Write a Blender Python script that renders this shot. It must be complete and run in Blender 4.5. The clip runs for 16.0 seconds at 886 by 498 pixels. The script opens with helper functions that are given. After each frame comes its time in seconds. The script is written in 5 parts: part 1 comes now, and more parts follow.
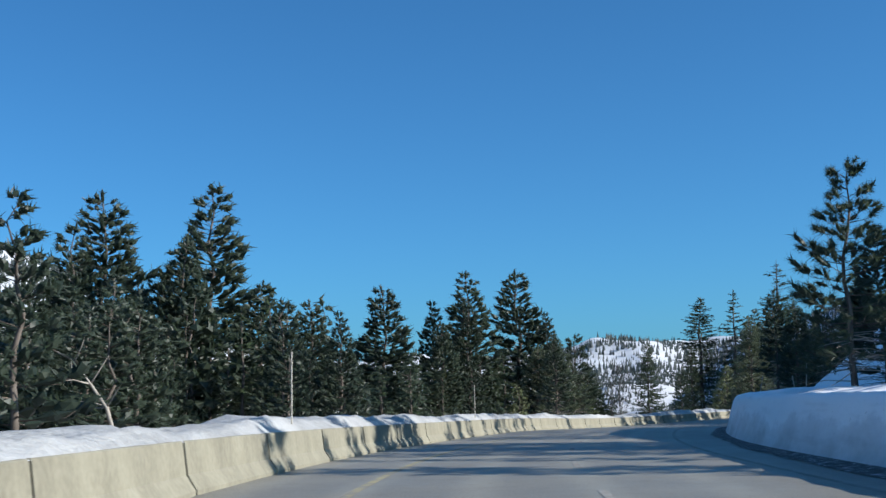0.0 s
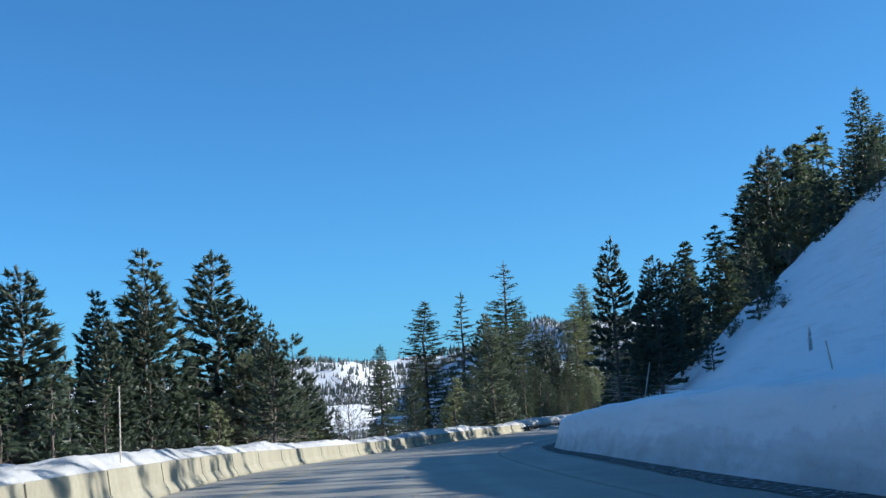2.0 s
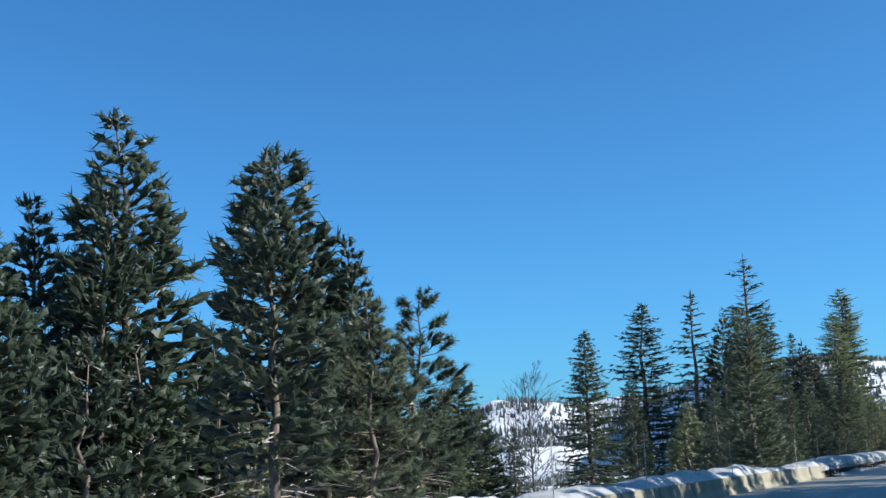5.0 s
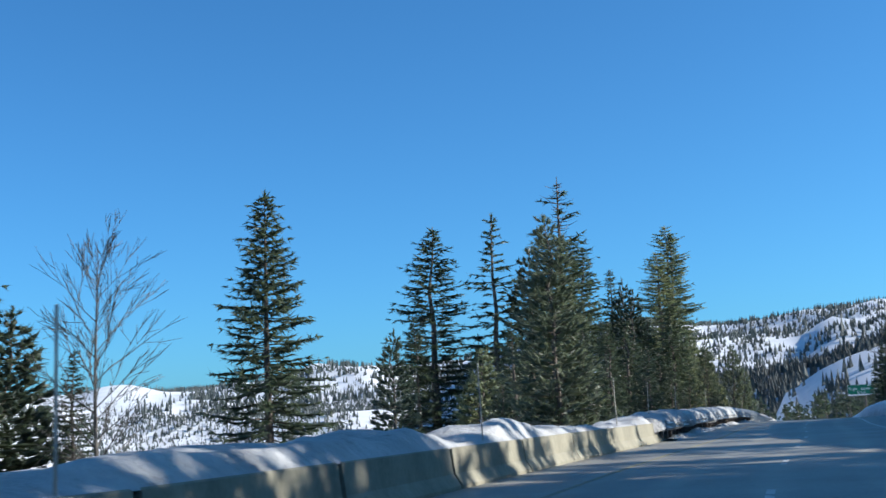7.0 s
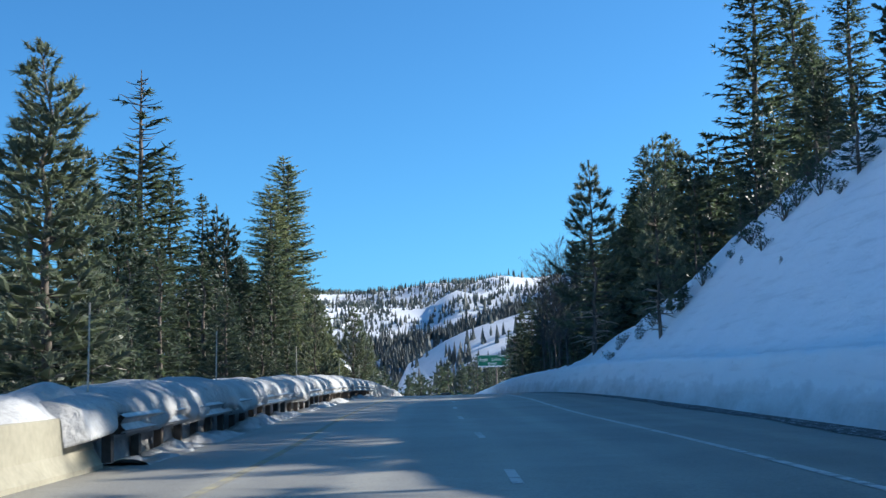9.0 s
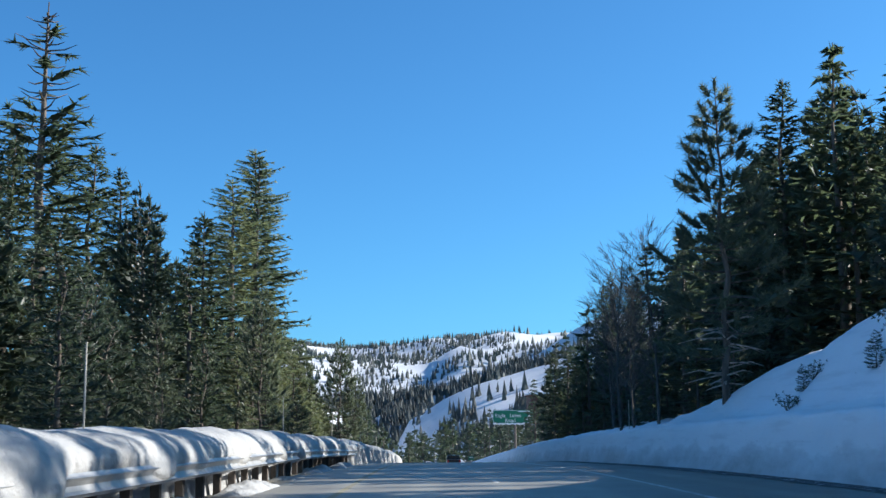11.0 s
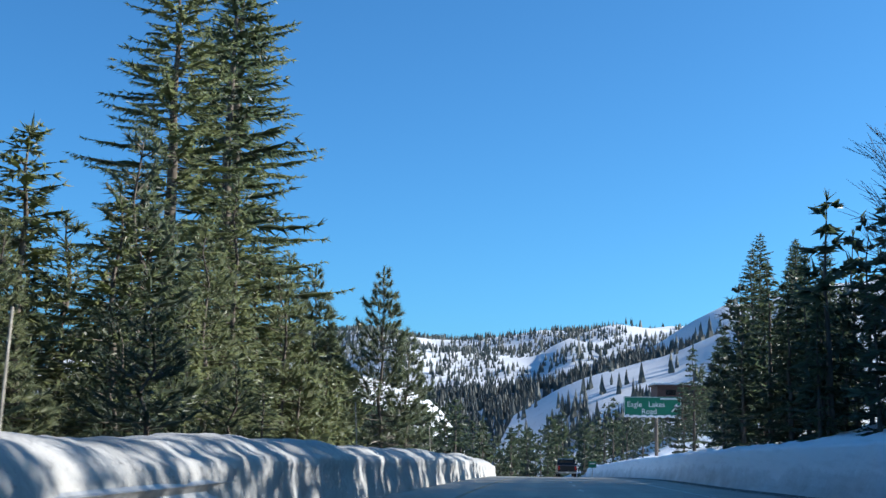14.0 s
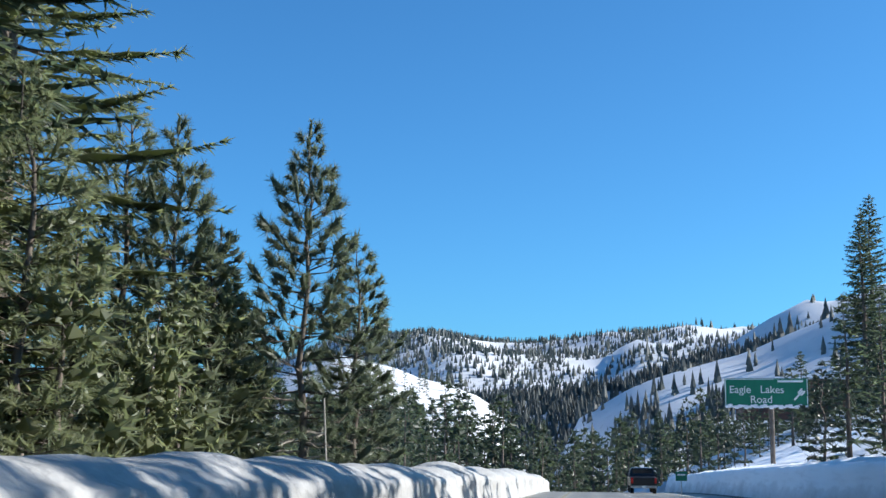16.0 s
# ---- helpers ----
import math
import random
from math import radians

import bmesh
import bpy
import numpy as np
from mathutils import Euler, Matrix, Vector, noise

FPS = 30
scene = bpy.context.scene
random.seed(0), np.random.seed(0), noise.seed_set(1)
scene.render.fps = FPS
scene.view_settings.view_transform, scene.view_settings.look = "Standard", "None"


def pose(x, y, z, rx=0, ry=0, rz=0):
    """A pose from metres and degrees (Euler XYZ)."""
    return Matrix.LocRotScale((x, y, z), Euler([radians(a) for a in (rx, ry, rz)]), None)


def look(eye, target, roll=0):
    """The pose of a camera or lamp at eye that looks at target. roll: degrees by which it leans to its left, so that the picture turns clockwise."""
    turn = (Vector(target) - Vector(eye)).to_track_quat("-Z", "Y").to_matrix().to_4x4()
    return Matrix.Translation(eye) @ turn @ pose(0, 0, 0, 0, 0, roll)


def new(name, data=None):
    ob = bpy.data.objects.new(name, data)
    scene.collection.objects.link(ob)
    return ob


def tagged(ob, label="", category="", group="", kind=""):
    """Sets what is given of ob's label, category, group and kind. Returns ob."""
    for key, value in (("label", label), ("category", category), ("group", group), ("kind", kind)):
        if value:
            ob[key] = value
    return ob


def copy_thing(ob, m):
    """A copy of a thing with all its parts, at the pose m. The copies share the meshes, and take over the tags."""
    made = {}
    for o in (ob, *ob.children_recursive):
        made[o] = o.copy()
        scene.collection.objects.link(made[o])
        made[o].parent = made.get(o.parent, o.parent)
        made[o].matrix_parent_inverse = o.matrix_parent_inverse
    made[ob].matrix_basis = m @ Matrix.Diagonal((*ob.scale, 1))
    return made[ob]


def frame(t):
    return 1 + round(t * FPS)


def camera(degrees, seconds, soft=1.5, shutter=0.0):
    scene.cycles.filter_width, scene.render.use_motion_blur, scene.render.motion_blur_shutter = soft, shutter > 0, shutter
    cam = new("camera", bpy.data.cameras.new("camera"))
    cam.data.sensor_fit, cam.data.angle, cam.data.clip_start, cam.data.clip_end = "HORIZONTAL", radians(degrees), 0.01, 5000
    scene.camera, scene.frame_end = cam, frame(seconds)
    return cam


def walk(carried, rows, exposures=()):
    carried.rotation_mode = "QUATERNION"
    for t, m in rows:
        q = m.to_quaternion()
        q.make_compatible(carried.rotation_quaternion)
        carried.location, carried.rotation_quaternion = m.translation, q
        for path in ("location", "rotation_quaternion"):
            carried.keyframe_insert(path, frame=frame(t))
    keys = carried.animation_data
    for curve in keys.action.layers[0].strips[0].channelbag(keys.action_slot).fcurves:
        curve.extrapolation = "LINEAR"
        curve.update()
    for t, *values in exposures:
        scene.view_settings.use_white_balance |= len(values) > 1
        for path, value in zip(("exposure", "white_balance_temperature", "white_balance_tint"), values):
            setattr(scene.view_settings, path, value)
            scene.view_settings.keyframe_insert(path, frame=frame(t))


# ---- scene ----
cam = camera(39.23, 16.0, soft=1.5, shutter=0.08)
PATH = [
    (0, (-0, -0, 1.2), (0.141, 19.844, 3.687), -1.10),
    (0.5, (0.26, 8.89, 1.23), (1.608, 28.702, 3.627), -1.40),
    (1, (0.71, 17.84, 1.22), (3.213, 37.537, 3.603), -1.92),
    (1.5, (1.31, 26.83, 1.17), (5.061, 46.32, 3.634), -2.65),
    (2, (2.16, 35.79, 1.09), (7.104, 54.988, 3.764), -3.27),
    (2.5, (3.32, 44.67, 1), (9.32, 63.517, 3.973), -3.87),
    (3, (4.83, 53.5, 0.92), (11.495, 72.073, 4.153), -4.34),
    (3.5, (6.55, 62.32, 0.88), (13.145, 80.894, 4.254), -4.62),
    (4, (8.39, 71.06, 0.84), (13.786, 90.001, 4.301), -4.18),
    (4.2, (9.16, 74.51, 0.83), (13.751, 93.665, 4.3), -3.80),
    (4.72, (11.17, 83.41, 0.72), (13.838, 102.92, 4.225), -2.98),
    (5.25, (13.37, 92.02, 0.53), (14.403, 111.692, 4.007), -2.27),
    (5.78, (15.99, 100.54, 0.34), (16.405, 120.253, 3.702), -1.87),
    (6.3, (19.28, 109.16, 0.21), (20.793, 128.854, 3.366), -2.00),
    (6.5, (20.65, 112.49, 0.18), (22.978, 132.115, 3.241), -2.12),
    (7, (24.33, 120.82, 0.11), (28.836, 140.104, 2.92), -2.82),
    (7.5, (28.23, 129.11, 0.08), (34.679, 147.867, 2.626), -3.18),
    (8, (32.25, 137.28, 0.11), (40.224, 155.471, 2.433), -2.95),
    (8.5, (36.38, 145.19, 0.16), (45.518, 162.845, 2.334), -2.38),
    (9, (40.67, 152.8, 0.19), (50.586, 170.05, 2.261), -1.48),
    (9.2, (42.41, 155.82, 0.2), (52.518, 172.952, 2.283), -0.99),
    (9.72, (46.84, 163.89, 0.23), (57.27, 180.812, 2.428), -0.28),
    (10.25, (51.15, 172.1, 0.24), (61.453, 189.056, 2.757), -0.21),
    (10.78, (55.44, 180.32, 0.27), (65.409, 197.424, 3.14), -0.40),
    (11.3, (59.85, 188.42, 0.31), (69.483, 205.664, 3.448), -0.45),
    (11.5, (61.57, 191.47, 0.34), (71.085, 208.757, 3.568), -0.47),
    (12, (65.88, 199.04, 0.39), (75.209, 216.43, 3.635), 0.01),
    (12.5, (70.15, 206.6, 0.39), (79.352, 224.101, 3.418), 0.26),
    (13, (74.46, 214.22, 0.39), (83.452, 231.866, 3.19), 0.51),
    (13.5, (78.81, 221.91, 0.36), (87.488, 239.722, 3.11), 0.53),
    (14, (83.24, 229.65, 0.29), (91.513, 247.627, 3.197), 0.72),
    (14.5, (87.71, 237.44, 0.18), (95.605, 255.547, 3.317), 0.67),
    (15, (92.19, 245.3, 0.07), (99.797, 263.512, 3.306), 0.66),
    (15.5, (96.69, 253.24, -0.06), (104.105, 271.547, 3.104), 0.58),
    (16, (101.21, 261.29, -0.21), (108.515, 279.661, 2.782), 0.44),
]
walk(cam, [(t, look(eye, target, roll)) for t, eye, target, roll in PATH], [(0.0, 0.5, 6340, 10), (1.0, 0.68, 6340, 10), (3.0, 0.86, 6340, 10), (7.0, 0.82, 6340, 10), (9.0, 0.98, 6440, 10), (11.5, 0.93, 6440, 10), (16.0, 0.9, 6390, 10)])

# ---- light ----
SUN_AZIMUTH, SUN_HEIGHT = radians(106), radians(28.5)
world = bpy.data.worlds.new("sky")
scene.world = world
world.use_nodes = True
wn = world.node_tree.nodes
wn.clear()
sky = wn.new("ShaderNodeTexSky")
sky.sky_type, sky.sun_disc = "NISHITA", False
sky.sun_elevation, sky.sun_rotation = SUN_HEIGHT, SUN_AZIMUTH
sky.altitude, sky.air_density, sky.dust_density, sky.ozone_density = 2000, 1.0, 5.0, 2.0
w_bg, w_out = wn.new("ShaderNodeBackground"), wn.new("ShaderNodeOutputWorld")
w_bg.inputs["Strength"].default_value = 0.086
tint = wn.new("ShaderNodeMix")
tint.data_type, tint.blend_type = "RGBA", "MULTIPLY"
tint.inputs[0].default_value = 1.0
tint.inputs[7].default_value = (0.35, 0.86, 1.2, 1)
world.node_tree.links.new(sky.outputs[0], tint.inputs[6])
world.node_tree.links.new(tint.outputs[2], w_bg.inputs[0])
world.node_tree.links.new(w_bg.outputs[0], w_out.inputs[0])
sun = new("sun", bpy.data.lights.new("sun", "SUN"))
sun.data.energy, sun.data.angle, sun.data.color = 5.0, radians(0.53), (1.0, 0.965, 0.9)
sun_dir = Vector((math.sin(SUN_AZIMUTH) * math.cos(SUN_HEIGHT), math.cos(SUN_AZIMUTH) * math.cos(SUN_HEIGHT), math.sin(SUN_HEIGHT)))
sun.matrix_world = look(tuple(sun_dir * 100), (0, 0, 0))


# ---- materials ----
class Mat:
    """A node material: principled base with chained noise."""

    def __init__(self, name, color, rough=0.8, metal=0.0, spec=0.3):
        self.m = bpy.data.materials.new(name)
        self.m.use_nodes = True
        self.n, self.l = self.m.node_tree.nodes, self.m.node_tree.links
        self.p = self.n["Principled BSDF"]
        self.p.inputs["Base Color"].default_value = (*color, 1)
        self.p.inputs["Roughness"].default_value = rough
        self.p.inputs["Metallic"].default_value = metal
        self.p.inputs["Specular IOR Level"].default_value = spec
        self.geo = self.n.new("ShaderNodeNewGeometry")
        self.pos = self.geo.outputs["Position"]

    def noise(self, scale, detail=4.0, stretch=None, rough=0.55):
        src = self.pos
        if stretch:
            mp = self.n.new("ShaderNodeMapping")
            mp.inputs["Scale"].default_value = stretch
            self.l.new(src, mp.inputs["Vector"])
            src = mp.outputs[0]
        t = self.n.new("ShaderNodeTexNoise")
        t.inputs["Scale"].default_value, t.inputs["Detail"].default_value, t.inputs["Roughness"].default_value = scale, detail, rough
        self.l.new(src, t.inputs["Vector"])
        return t.outputs["Fac"]

    def ramp(self, fac, stops):
        r = self.n.new("ShaderNodeValToRGB")
        e = r.color_ramp.elements
        e[0].position, e[0].color = stops[0][0], (*stops[0][1], 1)
        e[1].position, e[1].color = stops[-1][0], (*stops[-1][1], 1)
        for p, c in stops[1:-1]:
            e.new(p).color = (*c, 1)
        self.l.new(fac, r.inputs[0])
        return r.outputs[0]

    def mix(self, fac, a, b, kind="MIX"):
        x = self.n.new("ShaderNodeMix")
        x.data_type, x.blend_type = "RGBA", kind
        for sock, v in ((x.inputs[0], fac), (x.inputs[6], a), (x.inputs[7], b)):
            if isinstance(v, (int, float)):
                sock.default_value = v
            elif isinstance(v, tuple):
                sock.default_value = (*v, 1)
            else:
                self.l.new(v, sock)
        return x.outputs[2]

    def color(self, sock):
        self.l.new(sock, self.p.inputs["Base Color"])
        return self

    def rough(self, fac, lo, hi):
        mr = self.n.new("ShaderNodeMapRange")
        mr.inputs["To Min"].default_value, mr.inputs["To Max"].default_value = lo, hi
        self.l.new(fac, mr.inputs["Value"])
        self.l.new(mr.outputs[0], self.p.inputs["Roughness"])
        return self

    def bump(self, fac, strength=0.3, dist=0.05):
        b = self.n.new("ShaderNodeBump")
        b.inputs["Strength"].default_value, b.inputs["Distance"].default_value = strength, dist
        self.l.new(fac, b.inputs["Height"])
        self.l.new(b.outputs[0], self.p.inputs["Normal"])
        return self

    def rand(self, source="object"):
        if source == "object":
            return self.n.new("ShaderNodeObjectInfo").outputs["Random"]
        return self.geo.outputs["Random Per Island"]


def simple(name, color, rough=0.6, metal=0.0, var=0.15, scale=6.0, bump=0.1, spec=0.4):
    k = Mat(name, color, rough, metal, spec)
    f = k.noise(scale)
    lo, hi = tuple(c * (1 - var) for c in color), tuple(min(1, c * (1 + var)) for c in color)
    k.color(k.ramp(f, [(0.3, lo), (0.7, hi)]))
    if bump:
        k.bump(k.noise(scale * 8), bump, 0.01)
    return k.m


k = Mat("snow", (0.82, 0.83, 0.86), 0.6, 0, 0.25)
k.color(k.ramp(k.noise(0.35, 6), [(0.25, (0.74, 0.75, 0.78)), (0.55, (0.85, 0.86, 0.88)), (0.8, (0.88, 0.88, 0.89))]))
k.bump(k.noise(1.1, 9, None, 0.62), 0.75, 0.2)
SNOW = k.m

k = Mat("bank_snow", (0.9, 0.91, 0.93), 0.6, 0, 0.25)
clean = k.ramp(k.noise(0.3, 6), [(0.25, (0.86, 0.87, 0.89)), (0.6, (0.94, 0.94, 0.95))])
layer = k.ramp(k.noise(0.8, 7, (0.35, 0.35, 5.0)), [(0.32, (0.6, 0.6, 0.6)), (0.46, (0.92, 0.92, 0.93)), (0.7, (0.94, 0.94, 0.95))])
specks = k.ramp(k.noise(3.0, 9, (1, 1, 2), 0.7), [(0.3, (0.3, 0.29, 0.27)), (0.36, (1, 1, 1))])
# greyer towards the foot of the bank, the edge broken by noise
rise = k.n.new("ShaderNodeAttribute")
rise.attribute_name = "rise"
height_mix = k.n.new("ShaderNodeMath")
height_mix.operation = "ADD"
k.l.new(rise.outputs["Fac"], height_mix.inputs[0])
k.l.new(k.noise(0.45, 8, (0.8, 0.8, 2.2), 0.65), height_mix.inputs[1])
foot_tone = k.ramp(height_mix.outputs[0], [(0.42, (0.42, 0.4, 0.37)), (0.75, (0.72, 0.71, 0.7)), (0.92, (0.84, 0.84, 0.84)), (1.0, (1, 1, 1))])
k.color(k.mix(0.85, k.mix(0.4, k.mix(0.3, clean, layer), specks, "MULTIPLY"), foot_tone, "MULTIPLY"))
k.bump(k.mix(0.5, k.noise(1.0, 9, (0.6, 0.6, 2.2), 0.62), k.noise(4.0, 6)), 0.55, 0.16)
BANK_SNOW = k.m

def old_snow(name, dark, mid, light):
    """Old gritty snow thrown up by ploughs; its grey also stands in for deeper shade."""
    k = Mat(name, (mid, mid, mid), 0.65, 0, 0.25)
    a = k.ramp(k.noise(0.5, 7, None, 0.65), [(0.28, (dark, dark * 0.985, dark * 0.95)), (0.5, (mid, mid, mid * 0.99)), (0.72, (light, light, light * 0.99))])
    grit = k.ramp(k.noise(2.4, 9, (1, 1, 1.6), 0.72), [(0.3, (0.3, 0.28, 0.25)), (0.42, (0.88, 0.88, 0.87)), (0.7, (1, 1, 1))])
    k.color(k.mix(0.6, a, grit, "MULTIPLY"))
    k.bump(k.mix(0.5, k.noise(1.3, 9, None, 0.62), k.noise(6.0, 6)), 0.7, 0.18)
    return k.m


ROADSIDE_SNOW = old_snow("roadside_snow", 0.28, 0.38, 0.47)
# paler copy: the barrier heap's stronger sunlight is put into its tone
BARRIER_SNOW = old_snow("barrier_snow", 0.29, 0.42, 0.53)

k = Mat("brushy_snow", (0.8, 0.8, 0.83), 0.7, 0, 0.2)
white = k.ramp(k.noise(0.02, 6), [(0.3, (0.62, 0.63, 0.65)), (0.7, (0.78, 0.79, 0.81))])
twigs = k.ramp(k.noise(0.35, 9, None, 0.7), [(0.3, (0.1, 0.1, 0.095)), (0.42, (0.78, 0.79, 0.81))])
k.color(k.mix(0.55, white, twigs, "MULTIPLY"))
k.bump(k.noise(0.9, 8), 0.5, 0.2)
BRUSHY_SNOW = k.m

k = Mat("asphalt", (0.2, 0.19, 0.17), 0.45, 0, 0.4)
big, fine = k.noise(0.12, 5), k.noise(28, 3)
a = k.ramp(big, [(0.3, (0.195, 0.182, 0.15)), (0.7, (0.29, 0.272, 0.228))])
lane = k.n.new("ShaderNodeAttribute")
lane.attribute_name = "lane"
wave = k.n.new("ShaderNodeMath")
wave.operation = "MULTIPLY"
wave.inputs[1].default_value = 2 * math.pi / 1.83
k.l.new(lane.outputs["Fac"], wave.inputs[0])
track = k.n.new("ShaderNodeMath")
track.operation = "COSINE"
k.l.new(wave.outputs[0], track.inputs[0])
worn = k.ramp(track.outputs[0], [(0.0, (0.7, 0.7, 0.71)), (0.5, (0.9, 0.9, 0.9)), (1.0, (1.12, 1.12, 1.1))])
a = k.mix(k.ramp(k.noise(0.35, 5), [(0.3, (0.3, 0.3, 0.3)), (0.7, (1, 1, 1))]), a, k.mix(1.0, a, worn, "MULTIPLY"))
seal = k.ramp(k.noise(0.55, 9, (1, 1, 1), 0.75), [(0.485, (1, 1, 1)), (0.5, (0.45, 0.45, 0.46)), (0.515, (1, 1, 1))])
a = k.mix(0.55, a, seal, "MULTIPLY")
k.color(k.mix(0.35, a, k.ramp(fine, [(0.35, (0.11, 0.104, 0.09)), (0.65, (0.33, 0.312, 0.265))])))
k.rough(k.noise(0.4, 4), 0.42, 0.66)
k.bump(fine, 0.2, 0.006)
ASPHALT = k.m

k = Mat("concrete", (0.42, 0.39, 0.31), 0.85, 0, 0.25)
f, g = k.noise(1.1, 6, (1, 1, 0.4)), k.noise(9, 6)
a = k.ramp(f, [(0.28, (0.19, 0.176, 0.128)), (0.6, (0.285, 0.266, 0.195)), (0.8, (0.315, 0.3, 0.23))])
k.color(k.mix(0.25, a, k.ramp(g, [(0.35, (0.13, 0.12, 0.098)), (0.7, (0.32, 0.3, 0.25))])))
k.bump(k.noise(14, 8), 0.3, 0.01)
CONCRETE = k.m

k = Mat("gravel", (0.1, 0.09, 0.08), 0.9, 0, 0.2)
k.color(k.ramp(k.noise(6, 8), [(0.3, (0.05, 0.048, 0.045)), (0.55, (0.12, 0.117, 0.11)), (0.66, (0.5, 0.5, 0.51)), (0.8, (0.75, 0.75, 0.76))]))
k.bump(k.noise(12, 6), 0.6, 0.04)
GRAVEL = k.m

k = Mat("bark", (0.1, 0.075, 0.055), 0.9, 0, 0.15)
k.color(k.ramp(k.noise(5, 6, (1, 1, 0.2)), [(0.3, (0.06, 0.05, 0.042)), (0.7, (0.19, 0.16, 0.135))]))
k.bump(k.noise(9, 6, (1, 1, 0.25)), 0.6, 0.03)
BARK = k.m

k = Mat("pale_wood", (0.4, 0.36, 0.31), 0.85, 0, 0.15)
k.color(k.ramp(k.noise(6, 6, (1, 1, 0.3)), [(0.3, (0.2, 0.17, 0.14)), (0.7, (0.46, 0.42, 0.36))]))
PALE_WOOD = k.m

k = Mat("grey_bark", (0.2, 0.18, 0.16), 0.9, 0, 0.15)
k.color(k.ramp(k.noise(6, 6, (1, 1, 0.3)), [(0.3, (0.055, 0.05, 0.046)), (0.7, (0.16, 0.148, 0.132))]))
GREY_BARK = k.m


def needles(name, dark, mid, light):
    k = Mat(name, mid, 0.45, 0, 0.5)
    a = k.ramp(k.rand("island"), [(0.0, dark), (0.6, mid), (1.0, light)])
    b = k.ramp(k.noise(0.7, 4), [(0.3, tuple(c * 0.7 for c in mid)), (0.7, light)])
    c = k.mix(0.4, a, b)
    c = k.mix(0.35, c, k.ramp(k.rand(), [(0.0, dark), (1.0, light)]))
    k.color(c)
    thin = k.n.new("ShaderNodeBsdfTranslucent")
    k.l.new(k.mix(1.0, c, (1.45, 1.5, 1.2), "MULTIPLY"), thin.inputs["Color"])
    both = k.n.new("ShaderNodeMixShader")
    both.inputs[0].default_value = 0.5
    k.l.new(k.p.outputs[0], both.inputs[1])
    k.l.new(thin.outputs[0], both.inputs[2])
    k.l.new(both.outputs[0], k.n["Material Output"].inputs["Surface"])
    return k.m


PINE_GREEN = needles("pine_needles", (0.022, 0.037, 0.028), (0.045, 0.067, 0.046), (0.09, 0.113, 0.073))
FIR_GREEN = needles("fir_needles", (0.034, 0.05, 0.037), (0.064, 0.088, 0.058), (0.112, 0.135, 0.084))
# lighter copy of the pine green: sunlight on some trees is painted in
SUNLIT_GREEN = needles("sunlit_needles", (0.055, 0.072, 0.05), (0.11, 0.135, 0.088), (0.19, 0.21, 0.14))
YOUNG_GREEN = needles("young_needles", (0.095, 0.116, 0.066), (0.17, 0.193, 0.108), (0.26, 0.272, 0.16))
# greyed and lightened: distance haze is put into this needle colour
HAZED_GREEN = needles("hazed_far_needles", (0.068, 0.084, 0.088), (0.105, 0.124, 0.126), (0.145, 0.163, 0.158))
k = Mat("white_road_paint", (0.6, 0.6, 0.58), 0.8)
k.color(k.ramp(k.noise(3.0, 8), [(0.34, (0.26, 0.255, 0.24)), (0.52, (0.56, 0.56, 0.54))]))
WHITE_PAINT = k.m
k = Mat("dusty_road_paint", (0.34, 0.33, 0.3), 0.85)
k.color(k.ramp(k.noise(1.4, 9, None, 0.7), [(0.42, (0.2, 0.19, 0.17)), (0.62, (0.29, 0.28, 0.26))]))
DUSTY_PAINT = k.m
k = Mat("yellow_road_paint", (0.45, 0.36, 0.15), 0.8)
k.color(k.ramp(k.noise(2.5, 8), [(0.42, (0.21, 0.2, 0.17)), (0.6, (0.34, 0.3, 0.18))]))
YELLOW_PAINT = k.m
STEEL = simple("galvanised_steel", (0.42, 0.42, 0.41), 0.5, 0.8, 0.2, 3)
POST_WOOD = simple("weathered_post", (0.12, 0.1, 0.085), 0.9, 0, 0.3, 5)
SIGN_GREEN = simple("sign_green", (0.01, 0.16, 0.09), 0.45, 0, 0.1, 2, 0)
SIGN_WHITE = simple("sign_white", (0.75, 0.77, 0.75), 0.5, 0, 0.05, 2, 0)
DARK_PAINT = simple("dark_car_paint", (0.008, 0.008, 0.01), 0.3, 0, 0.2, 2, 0, 0.5)
DARK_GLASS = simple("dark_glass", (0.012, 0.014, 0.016), 0.08, 0, 0.1, 2, 0, 0.6)
RUBBER = simple("tyre_rubber", (0.018, 0.018, 0.018), 0.85)
RED_LENS = simple("red_lens", (0.5, 0.02, 0.015), 0.25, 0, 0.1, 5, 0)
STAKE = simple("painted_stake", (0.42, 0.39, 0.33), 0.7, 0, 0.3, 4)
BROWN_STEEL = simple("brown_girder", (0.12, 0.06, 0.045), 0.7, 0, 0.2, 1)


# ---- tools ----
def mesh_ob(name, verts, faces, mat, smooth=False):
    me = bpy.data.meshes.new(name)
    me.from_pydata([tuple(map(float, v)) for v in verts], [], [tuple(map(int, f)) for f in faces])
    me.materials.append(mat)
    if smooth:
        me.polygons.foreach_set("use_smooth", [True] * len(me.polygons))
    me.update()
    return new(name, me)


def part(name, bm, material, parent, label=""):
    me = bpy.data.meshes.new(name)
    bm.to_mesh(me)
    bm.free()
    me.materials.append(material)
    ob = new(name, me)
    ob.parent = parent
    return tagged(ob, label)


def child(ob, parent, label=""):
    ob.parent = parent
    return tagged(ob, label)


